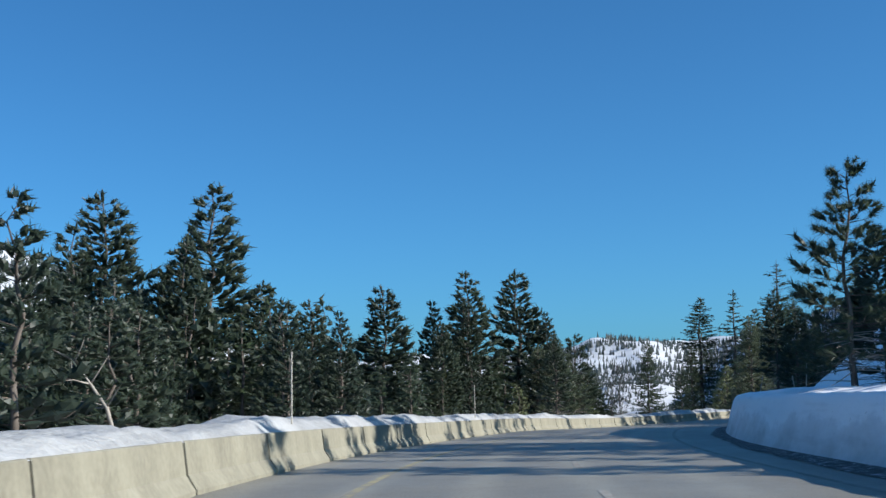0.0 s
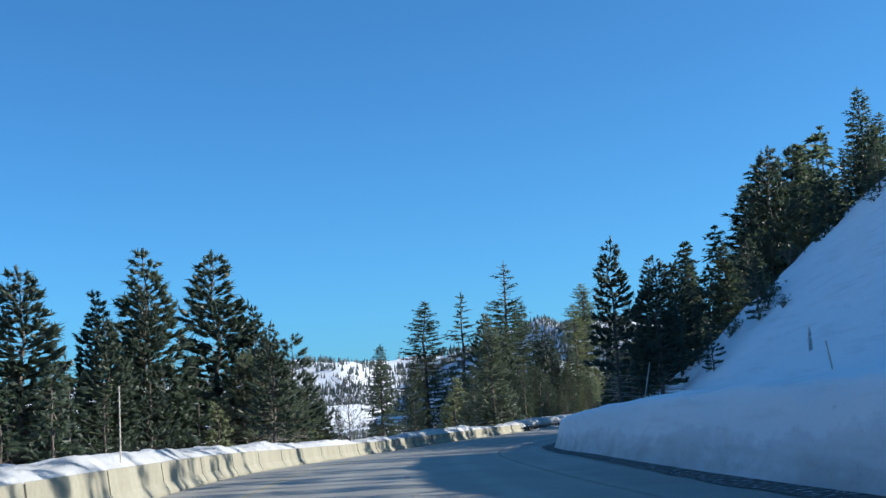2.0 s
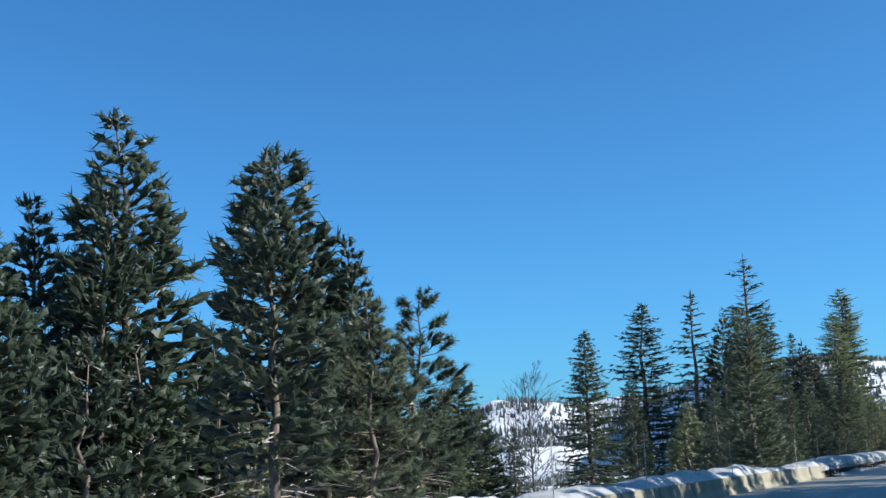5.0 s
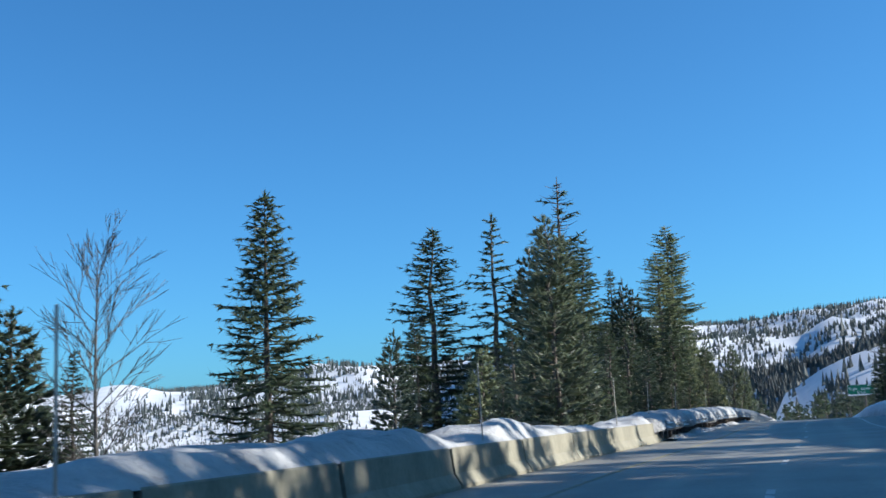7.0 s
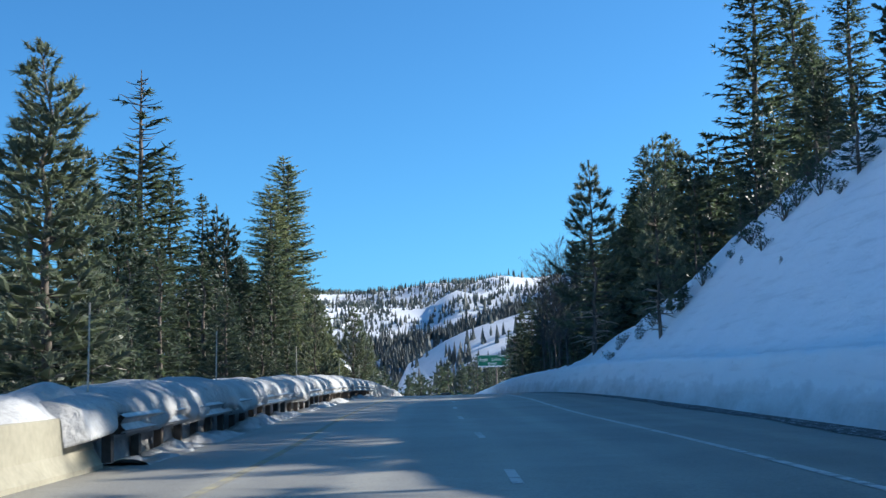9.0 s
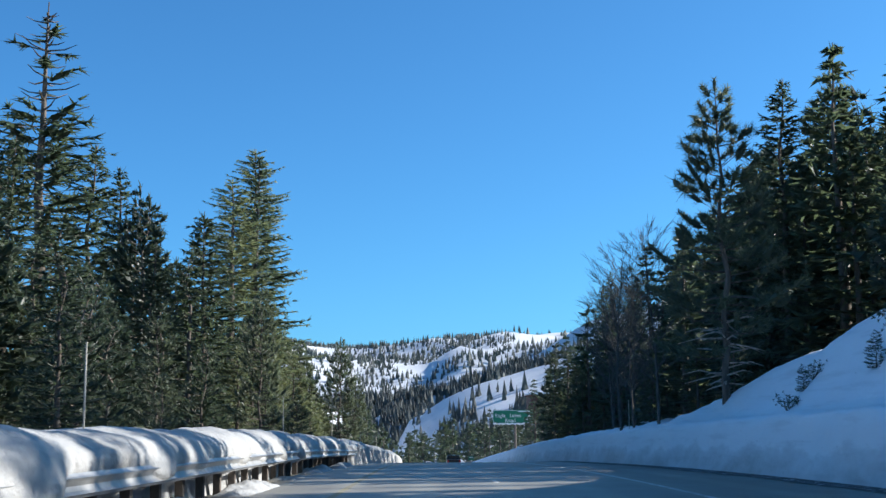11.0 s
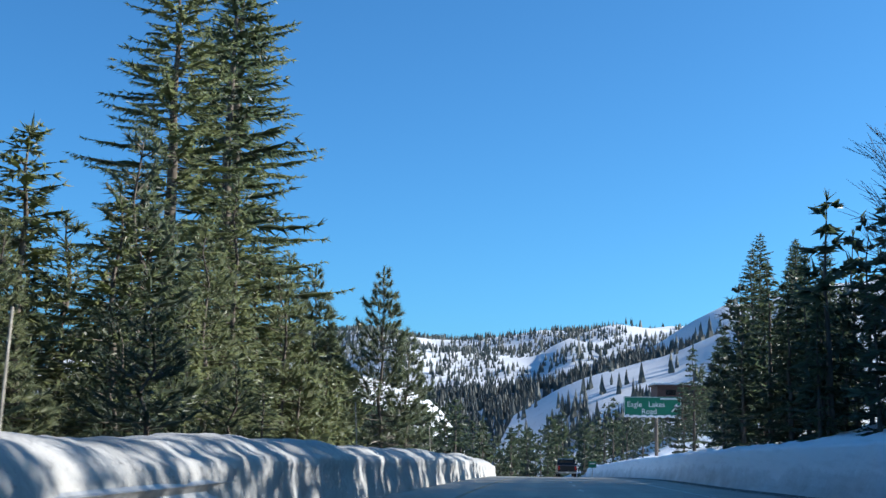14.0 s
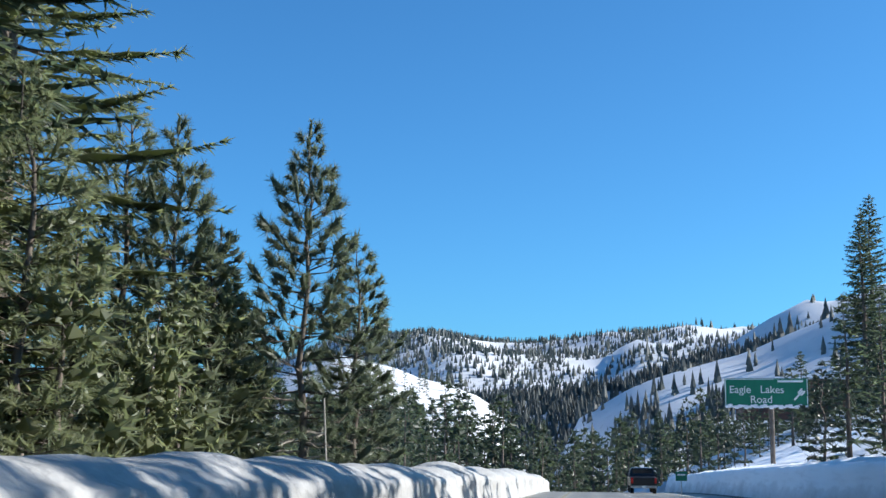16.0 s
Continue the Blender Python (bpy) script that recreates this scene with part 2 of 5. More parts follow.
def box(bm, c, size, rot=0.0, bevel=0.0):
    r = bmesh.ops.create_cube(bm, size=1.0)
    bmesh.ops.scale(bm, vec=size, verts=r["verts"])
    if rot:
        bmesh.ops.rotate(bm, cent=(0, 0, 0), matrix=Matrix.Rotation(rot, 3, "Z"), verts=r["verts"])
    bmesh.ops.translate(bm, vec=c, verts=r["verts"])
    if bevel:
        es = {e for v in r["verts"] for e in v.link_edges}
        bmesh.ops.bevel(bm, geom=list(es), offset=bevel, segments=2, affect="EDGES")
    return bm


def tube(pts, radii, sides=6):
    """Vertices and faces of a tapering tube along points."""
    vs, fs = [], []
    pts = [Vector(p) for p in pts]
    for i, p in enumerate(pts):
        d = (pts[min(i + 1, len(pts) - 1)] - pts[max(i - 1, 0)]).normalized()
        a = d.orthogonal().normalized()
        b = d.cross(a)
        for j in range(sides):
            q = 2 * math.pi * j / sides
            vs.append(p + (a * math.cos(q) + b * math.sin(q)) * radii[i])
    for i in range(len(pts) - 1):
        for j in range(sides):
            j2 = (j + 1) % sides
            fs.append((i * sides + j, i * sides + j2, (i + 1) * sides + j2, (i + 1) * sides + j))
    fs.append(tuple(range(sides))[::-1])
    return vs, fs


def join(lists):
    vs, fs = [], []
    for v, f in lists:
        n = len(vs)
        vs.extend(v)
        fs.extend(tuple(i + n for i in g) for g in f)
    return vs, fs


# ---- the road's line: s along it, l to its right ----
CENTER = [
    (-0.1, -60.0, -0.08),
    (1.1, -20.0, -0.08),
    (1.7, -0.1, -0.08),
    (2.4, 19.9, -0.07),
    (4.2, 39.7, -0.23),
    (7.4, 59.3, -0.39),
    (11.5, 78.8, -0.54),
    (16.7, 98.1, -0.88),
    (23.1, 116.9, -1.14),
    (31.5, 135.1, -1.18),
    (41.3, 152.5, -1.09),
    (51.4, 169.8, -1.03),
    (60.9, 187.4, -0.97),
    (70.9, 204.7, -0.89),
    (80.6, 222.2, -0.93),
    (90.3, 239.6, -1.14),
    (100.2, 257.0, -1.42),
    (110.0, 274.5, -1.90),
    (129.7, 309.3, -2.94),
    (157.5, 361.6, -5.00),
    (186.0, 420.0, -8.20),
    (206.0, 480.0, -13.0),
    (212.0, 545.0, -21.0),
    (208.0, 610.0, -30.0),
]
S_START = -60.0


def catmull(points, step=1.0):
    p = np.array(points, float)
    p = np.vstack([2 * p[0] - p[1], p, 2 * p[-1] - p[-2]])
    out = []
    for i in range(1, len(p) - 2):
        n = max(2, int(np.linalg.norm(p[i + 1] - p[i]) / step))
        u = np.linspace(0, 1, n, endpoint=False)[:, None]
        out.append(0.5 * (2 * p[i] + (p[i + 1] - p[i - 1]) * u + (2 * p[i - 1] - 5 * p[i] + 4 * p[i + 1] - p[i + 2]) * u**2 + (3 * p[i] - p[i - 1] - 3 * p[i + 1] + p[i + 2]) * u**3))
    return np.vstack(out + [p[-2][None]])


LINE = catmull(CENTER)
for _ in range(60):
    LINE[1:-1] = 0.25 * LINE[:-2] + 0.5 * LINE[1:-1] + 0.25 * LINE[2:]
ARC = np.r_[0, np.cumsum(np.hypot(*np.diff(LINE[:, :2], axis=0).T))] + S_START
TAN = np.gradient(LINE[:, :2], axis=0)
TAN /= np.linalg.norm(TAN, axis=1)[:, None]


def road(s, l, dz=0.0):
    """World points at s, l (arrays or numbers)."""
    s, l = np.broadcast_arrays(np.asarray(s, float), np.asarray(l, float))
    x, y, z = (np.interp(s, ARC, LINE[:, i]) for i in range(3))
    tx, ty = np.interp(s, ARC, TAN[:, 0]), np.interp(s, ARC, TAN[:, 1])
    return np.stack([x + ty * l, y - tx * l, z + dz], -1)


def bearing(s):
    tx, ty = np.interp(s, ARC, TAN[:, 0]), np.interp(s, ARC, TAN[:, 1])
    return math.atan2(-tx, ty)


def to_road(x, y):
    """s, l and the road's height for arrays of world x, y."""
    x, y = np.ravel(x), np.ravel(y)
    s, l, z = np.empty(len(x)), np.empty(len(x)), np.empty(len(x))
    c, st = LINE[::2], TAN[::2]
    for i in range(0, len(x), 4000):
        q = slice(i, i + 4000)
        k = ((x[q, None] - c[:, 0]) ** 2 + (y[q, None] - c[:, 1]) ** 2).argmin(1)
        dx, dy = x[q] - c[k, 0], y[q] - c[k, 1]
        s[q], l[q], z[q] = ARC[::2][k], dx * st[k, 1] - dy * st[k, 0], c[k, 2]
    return s, l, z


def bumps(x, y, size, seed=0.0):
    """Smooth value noise of about -1 to 1 for arrays."""
    x, y = np.asarray(x) / size + seed * 17.3, np.asarray(y) / size + seed * 9.1
    i, j = np.floor(x).astype(int), np.floor(y).astype(int)
    u, v = x - i, y - j
    u, v = u * u * (3 - 2 * u), v * v * (3 - 2 * v)

    def h(a, b):
        n = np.sin(a * 127.1 + b * 311.7 + seed * 13.7) * 43758.5453
        return 2 * (n - np.floor(n)) - 1

    return (h(i, j) * (1 - u) + h(i + 1, j) * u) * (1 - v) + (h(i, j + 1) * (1 - u) + h(i + 1, j + 1) * u) * v


def smooth(x, a, b):
    t = np.clip((np.asarray(x, float) - a) / (b - a), 0, 1)
    return t * t * (3 - 2 * t)


# ---- ground ----
BARRIER_L, BARRIER_END = -6.0, 178.5
FOOT = ([-60, 20, 50, 80, 150, 180, 200, 240, 300, 420], [5.0, 5.2, 5.8, 6.6, 6.8, 7.2, 8.0, 7.6, 6.4, 6.4])
BANK = ([-60, 0, 30, 60, 110, 160, 200, 230, 260, 420], [1.3, 1.3, 1.4, 1.7, 1.6, 1.6, 1.6, 1.7, 1.6, 1.6])
CUT = ([-60, 8, 20, 32, 42, 50, 60, 70, 90, 94, 97, 99, 102, 122, 132, 150, 160, 168, 178, 190, 220, 223, 226, 229, 233, 238, 244, 249, 255, 420], [2, 2.0, 3.0, 5.0, 7.0, 8.5, 9.5, 10.5, 12.5, 11, 7.5, 4, 0.8, 0.5, 0.8, 2.0, 4.5, 7.5, 10, 12, 12, 10.6, 8.8, 6.6, 4.4, 2.4, 1.9, 0.8, 0.2, 0.1])
HILL = ([-60, 20, 60, 100, 150, 230, 300, 350, 420], [0.3, 0.25, 0.35, 0.28, 0.36, 0.33, 0.22, 0.25, 0.36])
STEEP = ([-60, 90, 130, 160, 420], [0.86, 0.86, 1.0, 1.2, 1.2])
SHELF = ([-60, 40, 50, 62, 74, 100, 112, 420], [7.0, 7.0, 6.6, 5.6, 4.7, 4.7, 2.3, 2.1])


def bank_height(s, l):
    """Height over the road of the snow right of it: a cut face, the cut slope and the hill."""
    foot, bank, hill = (np.interp(s, *t) for t in (FOOT, BANK, HILL))
    d = l - foot
    cut = np.interp(s - 0.5 * np.clip(d - 7, 0, 9) * smooth(s, 75, 88) * (1 - smooth(s, 112, 124)), *CUT)
    z = bank * smooth(d, -0.05, 0.6) + 0.1 * np.clip(d, 0, 2.2)
    face, top = np.clip(np.interp(s, *STEEP) * (d - np.interp(s, *SHELF)), 0, None), np.maximum(cut, 0.1)
    z = z + face * (1 + (face / top) ** 5) ** -0.2 + hill * np.clip(d - 4.0 - cut * 0.85, 0, 75)
    return z + 0.3 * smooth(d, 1, 6) * bumps(s, l, 5.0, 3) + 0.1 * smooth(d, 0.2, 1.2) * bumps(s, l, 1.3, 5) + 0.04 * smooth(d, 0.1, 0.6) * bumps(s, l, 0.55, 6)


RIDGE_AZ = [-60, -33, -26.5, -23.6, -21.4, -18.4, -6, 0, 4, 6, 9, 11, 13, 17, 20, 22, 24, 27, 29, 32.5, 36, 40, 60, 90]
RIDGE_EL = [4, 5, 7.6, 7.6, 6.6, 3.4, 2.4, 2.35, 2.6, 2.95, 3.05, 2.6, 2.9, 3.6, 4.1, 4.3, 4.1, 4.05, 4.15, 4.25, 4.3, 4.5, 6, 6]
RIDGE_D = ([-60, -22, -14, -6, 12, 19, 60], [1400, 1400, 1800, 3000, 3000, 1700, 1700])
# nearer ridges: bearings, crest angles, distance of the foot and of the crest, roughness
LAYERS = {
    "hump": ([22.5, 24.3, 25.7, 27.0, 28.1, 29.0, 29.8, 30.8, 31.7, 32.7, 34.7, 36.5, 42, 46], [0, 2.4, 2.8, 3.3, 3.2, 3.75, 4.15, 3.85, 4.1, 4.1, 4.45, 4.7, 5, 3], 900, 1300, 5),
    "dome": ([31.5, 32.6, 33.1, 34.0, 34.8, 36.0, 37.0, 38.1, 39.1, 50, 70], [0, 3.45, 3.75, 4.35, 4.8, 5.45, 5.3, 5.65, 6.1, 7, 6], 820, 1050, 2),
    "wood": ([19.5, 21.9, 23.0, 24.8, 26.4, 28.6, 29.9, 31.9, 33.6, 35.8, 38.7, 50], [-1, 0.85, 1.15, 1.5, 1.75, 2.05, 2.5, 3.05, 3.4, 3.9, 4.6, 5], 640, 900, 5),
    "flank": ([25.4, 26.5, 27.0, 27.4, 28.3, 29.3, 30.4, 31.2, 33.0, 34.4, 35.3, 36.6, 37.9, 50, 70], [-2, 0.65, 0.95, 1.2, 1.72, 2.15, 2.5, 2.7, 3.2, 3.85, 4.2, 4.75, 5.3, 6.5, 5], 400, 700, 2.5),
    "spur": ([11, 14, 17.7, 19.6, 20.6, 21.8, 22.7, 23.4, 24.0, 25.5], [-2, 1.5, 2.9, 2.5, 2.1, 1.85, 1.5, 1.0, 0.2, -3], 330, 560, 2),
}
VALLEY = -45.0


def mountains(x, y):
    """Height of the hills, and the ridge that each place belongs to (0: the far one)."""
    dx, dy = x - 60, y - 150
    d, az = np.hypot(dx, dy), np.degrees(np.arctan2(dx, dy))
    rd = np.interp(az, *RIDGE_D)
    top = np.tan(np.radians(np.interp(az, RIDGE_AZ, RIDGE_EL) - 0.3)) * rd
    rough = (26 * bumps(x, y, 330, 7) + 13 * bumps(x, y, 120, 8) + 6 * bumps(x, y, 50, 9)) * smooth(d, 450, 1100)
    m = VALLEY + (top - VALLEY) * smooth(d, 0.28 * rd, rd) - 0.05 * np.clip(d - rd, 0, None) + rough * (1 - 0.85 * smooth(d, 0.85 * rd, rd))
    owner = np.zeros(len(x), int)
    for i, (bear, crest, foot, far, coarse) in enumerate(LAYERS.values()):
        top = np.tan(np.radians(np.interp(az, bear, crest))) * far
        h = VALLEY + (top - VALLEY) * smooth(d, foot, far) - 0.14 * np.clip(d - far, 0, None)
        h = h + coarse * (1.2 * bumps(x, y, 65, 11 + i) + 0.6 * bumps(x, y, 26, 17 + i)) * smooth(d, foot, foot + 80) * (1 - 0.75 * smooth(d, far - 60, far))
        h = np.where((az > bear[0]) & (az < bear[-1]), h, -999)
        owner = np.where(h > m, i + 1, owner)
        m = np.maximum(m, h)
    return m, owner, d, az


def ground_z(x, y):
    shape = np.shape(x)
    x, y = np.ravel(x).astype(float), np.ravel(y).astype(float)
    s, l, zr = to_road(x, y)
    left = np.clip(-l - 8.5, 0, None)
    z = zr - 0.35 + np.where(l < 0, -0.16 * np.clip(left, 0, 60) - 0.10 * np.clip(left - 60, 0, 300), 0)
    z = z + np.where(l < -8, 0.35 * bumps(x, y, 7, 1) + 1.2 * smooth(left, 5, 30) * bumps(x, y, 30, 2), 0)
    z = np.where(l > 4, zr - 0.35 + np.where(l > np.interp(s, *FOOT) - 0.2, bank_height(s, l), 0), z)
    m, _, d, _ = mountains(x, y)
    w = smooth(d, 330, 560)
    return (z * (1 - w) + m * w).reshape(shape)


def axis(lo, hi, step, out):
    """Grid lines, fine along the road, wider towards the hills ahead and wider still behind."""
    a = list(np.arange(lo, hi + step, step))
    g = step
    while a[-1] < out:
        g *= 1.03 if a[-1] < 1900 else 1.12
        a.append(a[-1] + g)
    g = step
    while a[0] > -out:
        g *= 1.09
        a.insert(0, a[0] - g)
    return np.array(a)


gx, gy = axis(-70, 230, 3.5, 4700), axis(-70, 420, 3.5, 4700)
GX, GY = np.meshgrid(gx, gy)
GZ = ground_z(GX, GY)
s_, l_, z_ = to_road(GX, GY)
foot_ = np.interp(s_, *FOOT)
under = ((l_ > -8.6) & (l_ < foot_ + 18.5)).reshape(GX.shape)
GZ = np.where(under & (np.hypot(GX - 60, GY - 150) < 420), GZ - 0.5, GZ)
below = ((l_ > -8.6) & (l_ < foot_ + 5)).reshape(GX.shape)
GZ = np.where(below & (np.hypot(GX - 60, GY - 150) < 420), z_.reshape(GX.shape) - 0.8, GZ)
nx, ny = len(gx), len(gy)
gv = np.stack([GX, GY, GZ], -1).reshape(-1, 3)
ii = (np.arange(ny - 1)[:, None] * nx + np.arange(nx - 1)).ravel()
gf = np.stack([ii, ii + 1, ii + nx + 1, ii + nx], -1)
ground = mesh_ob("ground", gv, gf, BRUSHY_SNOW, True)
tagged(ground, "snow-covered mountain ground with a valley and ridges", "ground", kind="structure")


def strip(name, s0, s1, ds, ls, height, mat, smooth_on=True):
    """A sheet along the road: columns at ls (function of s or list), heights by height(s, l)."""
    ss = np.arange(s0, s1 + ds, ds)
    rows = np.array([ls(s) if callable(ls) else ls for s in ss])
    S = np.repeat(ss[:, None], rows.shape[1], 1)
    p = road(S, rows)
    p[..., 2] += height(S, rows)
    n = rows.shape[1]
    i = (np.arange(len(ss) - 1)[:, None] * n + np.arange(n - 1)).ravel()
    return mesh_ob(name, p.reshape(-1, 3), np.stack([i, i + 1, i + n + 1, i + n], -1), mat, smooth_on)


road_ob = strip("road", -60, 610, 2.0, lambda s: np.linspace(-8.0, np.interp(s, *FOOT) + 0.8, 8), lambda s, l: 0 * s, ASPHALT)
lanes = np.concatenate([np.linspace(-8.0, np.interp(s, *FOOT) + 0.8, 8) for s in np.arange(-60, 612.0, 2.0)])
road_ob.data.attributes.new("lane", "FLOAT", "POINT").data.foreach_set("value", lanes[:len(road_ob.data.vertices)])
tagged(road_ob, "grey two-lane asphalt highway carriageway with dry and damp patches", "road", kind="structure")

bank_cols = np.r_[np.linspace(-0.12, 1.2, 16), np.linspace(1.5, 20, 38)]
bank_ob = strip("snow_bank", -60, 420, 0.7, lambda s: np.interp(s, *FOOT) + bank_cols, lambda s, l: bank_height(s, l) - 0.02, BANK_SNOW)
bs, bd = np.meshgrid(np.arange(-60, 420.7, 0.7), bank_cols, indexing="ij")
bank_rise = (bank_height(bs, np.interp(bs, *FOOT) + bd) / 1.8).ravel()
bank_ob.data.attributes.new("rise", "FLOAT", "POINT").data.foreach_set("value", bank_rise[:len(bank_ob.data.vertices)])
tagged(bank_ob, "ploughed snow bank with a cut face below a steep snowy slope", "snow bank", kind="structure")

dirt = strip("roadside_dirt", -60, 420, 0.6, lambda s: np.interp(s, *FOOT) + np.array([-0.62 - 0.2 * float(bumps(s, 0, 9, 6)) - 0.12 * float(bumps(s, 0, 1.7, 8)), -0.22, 0.1]), lambda s, l: 0.012 + 0.04 * smooth(l - np.interp(s, *FOOT), -0.5, 0), GRAVEL)
tagged(dirt, "dark wet grit along the foot of the snow bank", "grit", kind="structure")


# ---- road markings ----
def painted(name, s0, s1, l, w, mat, label, ds=2.0):
    ob = strip(name, s0, s1, ds, [l - w / 2, l + w / 2], lambda s, q: 0 * s + 0.006, mat, False)
    return tagged(ob, label, "road marking", kind="structure")


painted("edge_line_yellow", -60, 500, -3.66, 0.15, YELLOW_PAINT, "solid yellow edge line painted on the asphalt")
painted("edge_line_dusty", -60, 112, 3.66, 0.15, DUSTY_PAINT, "dusty worn white edge line on the asphalt")
painted("edge_line_white", 112, 500, 3.66, 0.15, WHITE_PAINT, "solid white edge line painted on the asphalt")
for i in range(44):
    ob = painted("lane_dash", -38 + i * 10.6, -38 + i * 10.6 + 2.2, 0.0, 0.14, DUSTY_PAINT if i < 15 else WHITE_PAINT, "short worn white lane dash on the asphalt", 1.1)
    ob["category"], ob["group"] = "lane dash", "lane dashes"

# ---- concrete barrier ----
SEG = 6.142
PROFILE = [(0.0, 0.0), (0.0, 0.07), (0.15, 0.3), (0.21, 0.79), (0.23, 0.81), (0.38, 0.81), (0.4, 0.79), (0.46, 0.3), (0.61, 0.07), (0.61, 0.0)]


def barrier_segment():
    vs, fs = [], []
    ys = [0.015, 0.05, SEG - 0.05, SEG - 0.015]
    for j, y in enumerate(ys):
        inset = 0.025 if j in (0, 3) else 0.0
        for x, z in PROFILE:
            cx, cz = 0.305, 0.4
            vs.append((-(x + (cx - x) * inset * 2), y, z + (cz - z) * inset * (1 if z > 0.1 else 0)))
    n = len(PROFILE)
    for j in range(3):
        for i in range(n - 1):
            fs.append((j * n + i, j * n + i + 1, (j + 1) * n + i + 1, (j + 1) * n + i))
    fs += [tuple(range(n))[::-1], tuple(range(3 * n, 4 * n))]
    root = new("concrete_barrier")
    child(mesh_ob("body", vs, fs, CONCRETE), root)
    child(mesh_ob("connecting_pin", *tube([(-0.305, SEG, 0.02), (-0.305, SEG, 0.78)], [0.016, 0.016], 6), STEEL), root, "steel pin in the joint between segments")
    for z in (0.22, 0.6):
        part("connecting_loop", box(bmesh.new(), (-0.305, SEG, z), (0.07, 0.05, 0.02)), STEEL, root)
    return root


first = None
s = -55.0
while s + SEG < BARRIER_END + 2:
    p, q = road(s, BARRIER_L), road(s + SEG, BARRIER_L)
    m = Matrix.Translation(p) @ Matrix.Rotation(math.atan2(-(q - p)[0], (q - p)[1]), 4, "Z") @ Matrix.Rotation(math.asin((q - p)[2] / SEG), 4, "X")
    if first is None:
        first = barrier_segment()
        first.matrix_world = m
        tagged(first, "weathered tan concrete road barrier segment topped with snow", "barrier", "barrier segments")
    else:
        copy_thing(first, m)
    s += SEG


# ---- snow heaped behind and over the barrier and rail ----
def heap_left(s, l):
    d = BARRIER_L - 0.22 - l
    conc = 0.785 + smooth(d, 0.0, 0.1) * (0.05 + 0.34 * np.clip(0.6 + np.interp(s, [95, 120], [0.3, 0.75]) * bumps(s, d * 0.4, 4.2, 21), 0.05, 1.2) * smooth(d, 0, 0.5) + 0.1 * smooth(d, 0.05, 0.6) * bumps(s, d * 2, 1.6, 22) + 0.05 * bumps(s, d * 3, 0.6, 24))
    return conc - 1.1 * smooth(d, 1.6, 4.0)


heap_cols = np.r_[np.linspace(0, 0.9, 8), np.linspace(1.2, 4.2, 8)]
h1 = strip("snow_heap", -58, BARRIER_END, 0.45, lambda s: BARRIER_L - 0.22 - heap_cols, heap_left, BARRIER_SNOW)
tagged(h1, "lumpy old snow heaped along the top of the concrete barrier", "snow heap", kind="structure")

# smooth snow heaped over the steel rail: a shell swept along, from the ground behind the rail over the top
RAIL_END = 263.0
ss = np.arange(BARRIER_END - 1.5, 420, 0.3)
ang = np.linspace(-0.12, math.pi * 0.98, 20)
hv = []
for s in ss:
    grow = float(smooth(s, BARRIER_END - 2, BARRIER_END + 6))
    wall = float(smooth(s, RAIL_END - 3, RAIL_END + 2))
    lump = float(bumps(s, 0, 2.6, 31)) * 0.1 + float(bumps(s, 0, 9.0, 32)) * 0.13
    fold = 0.035 * float(bumps(s, 0, 1.0, 39)) + 0.08 * float(bumps(s, 0, 2.4, 40))
    H, W = (0.32 + 0.22 * grow) * (1 + lump), 1.2
    drip = max(0.0, 0.25 + 0.9 * float(bumps(s, 0, 1.6, 36)) + 0.3 * float(bumps(s, 0, 0.6, 38))) * (1 - wall) * float(np.interp(s, [183, 205, 218], [2.3, 2.0, 1.0]))
    foot = BARRIER_L - 0.3 + 0.1 * float(bumps(s, 0, 1.1, 37)) + 0.62 * wall
    hv.append(road(s, foot, -0.02))
    hv.append(road(s, foot - 0.06, 0.35))
    for a in ang:
        fine = 0.035 * float(bumps(s * 1.0, a * 2.2, 0.9, 33)) + 0.015 * float(bumps(s, a * 3, 0.35, 35)) + fold * math.cos(0.5 * min(a, 1.6))
        l = BARRIER_L - 0.88 + (W + fine) * math.cos(a) * 0.82 + 0.12 * wall * (a < 0.5)
        z = 0.82 + (H + fine) * math.copysign(abs(math.sin(a)) ** 0.85, a)
        if a < 0.1:
            z -= 0.16 * min(drip, 2.2)
            l += 0.12 * min(drip, 1.0)
        if a > 2.6:
            z -= (a - 2.6) * 2.0
        hv.append(road(s, l, z))
n = len(ang) + 2
i = (np.arange(len(ss) - 1)[:, None] * n + np.arange(n - 1)).ravel()
h2 = mesh_ob("snow_heap", hv, [tuple(f) for f in np.stack([i, i + n, i + n + 1, i + 1], -1)] + [tuple(range(n))], ROADSIDE_SNOW, True)
tagged(h2, "tall smooth rounded snow heap resting along the steel guard rail", "snow heap", kind="structure")


def berm(s, l):
    d = np.abs(l - (BARRIER_L + 0.16)) / 0.42
    lump = np.interp(s, [190, 215], [0.17, 0.05]) + 0.2 * bumps(s, 0, 1.7, 41) + 0.12 * bumps(s, l * 2, 0.8, 42) + 0.05 * bumps(s, l * 2, 0.3, 43)
    return np.clip(lump, -0.02, 0.5) * np.clip(1 - d**2, 0, 1) ** 0.6 - 0.012


h3 = strip("snow_berm", BARRIER_END + 0.5, RAIL_END, 0.2, BARRIER_L + 0.16 + np.linspace(-0.42, 0.42, 13), berm, ROADSIDE_SNOW)
tagged(h3, "broken clods of old snow lying below the guard rail", "snow", kind="structure")

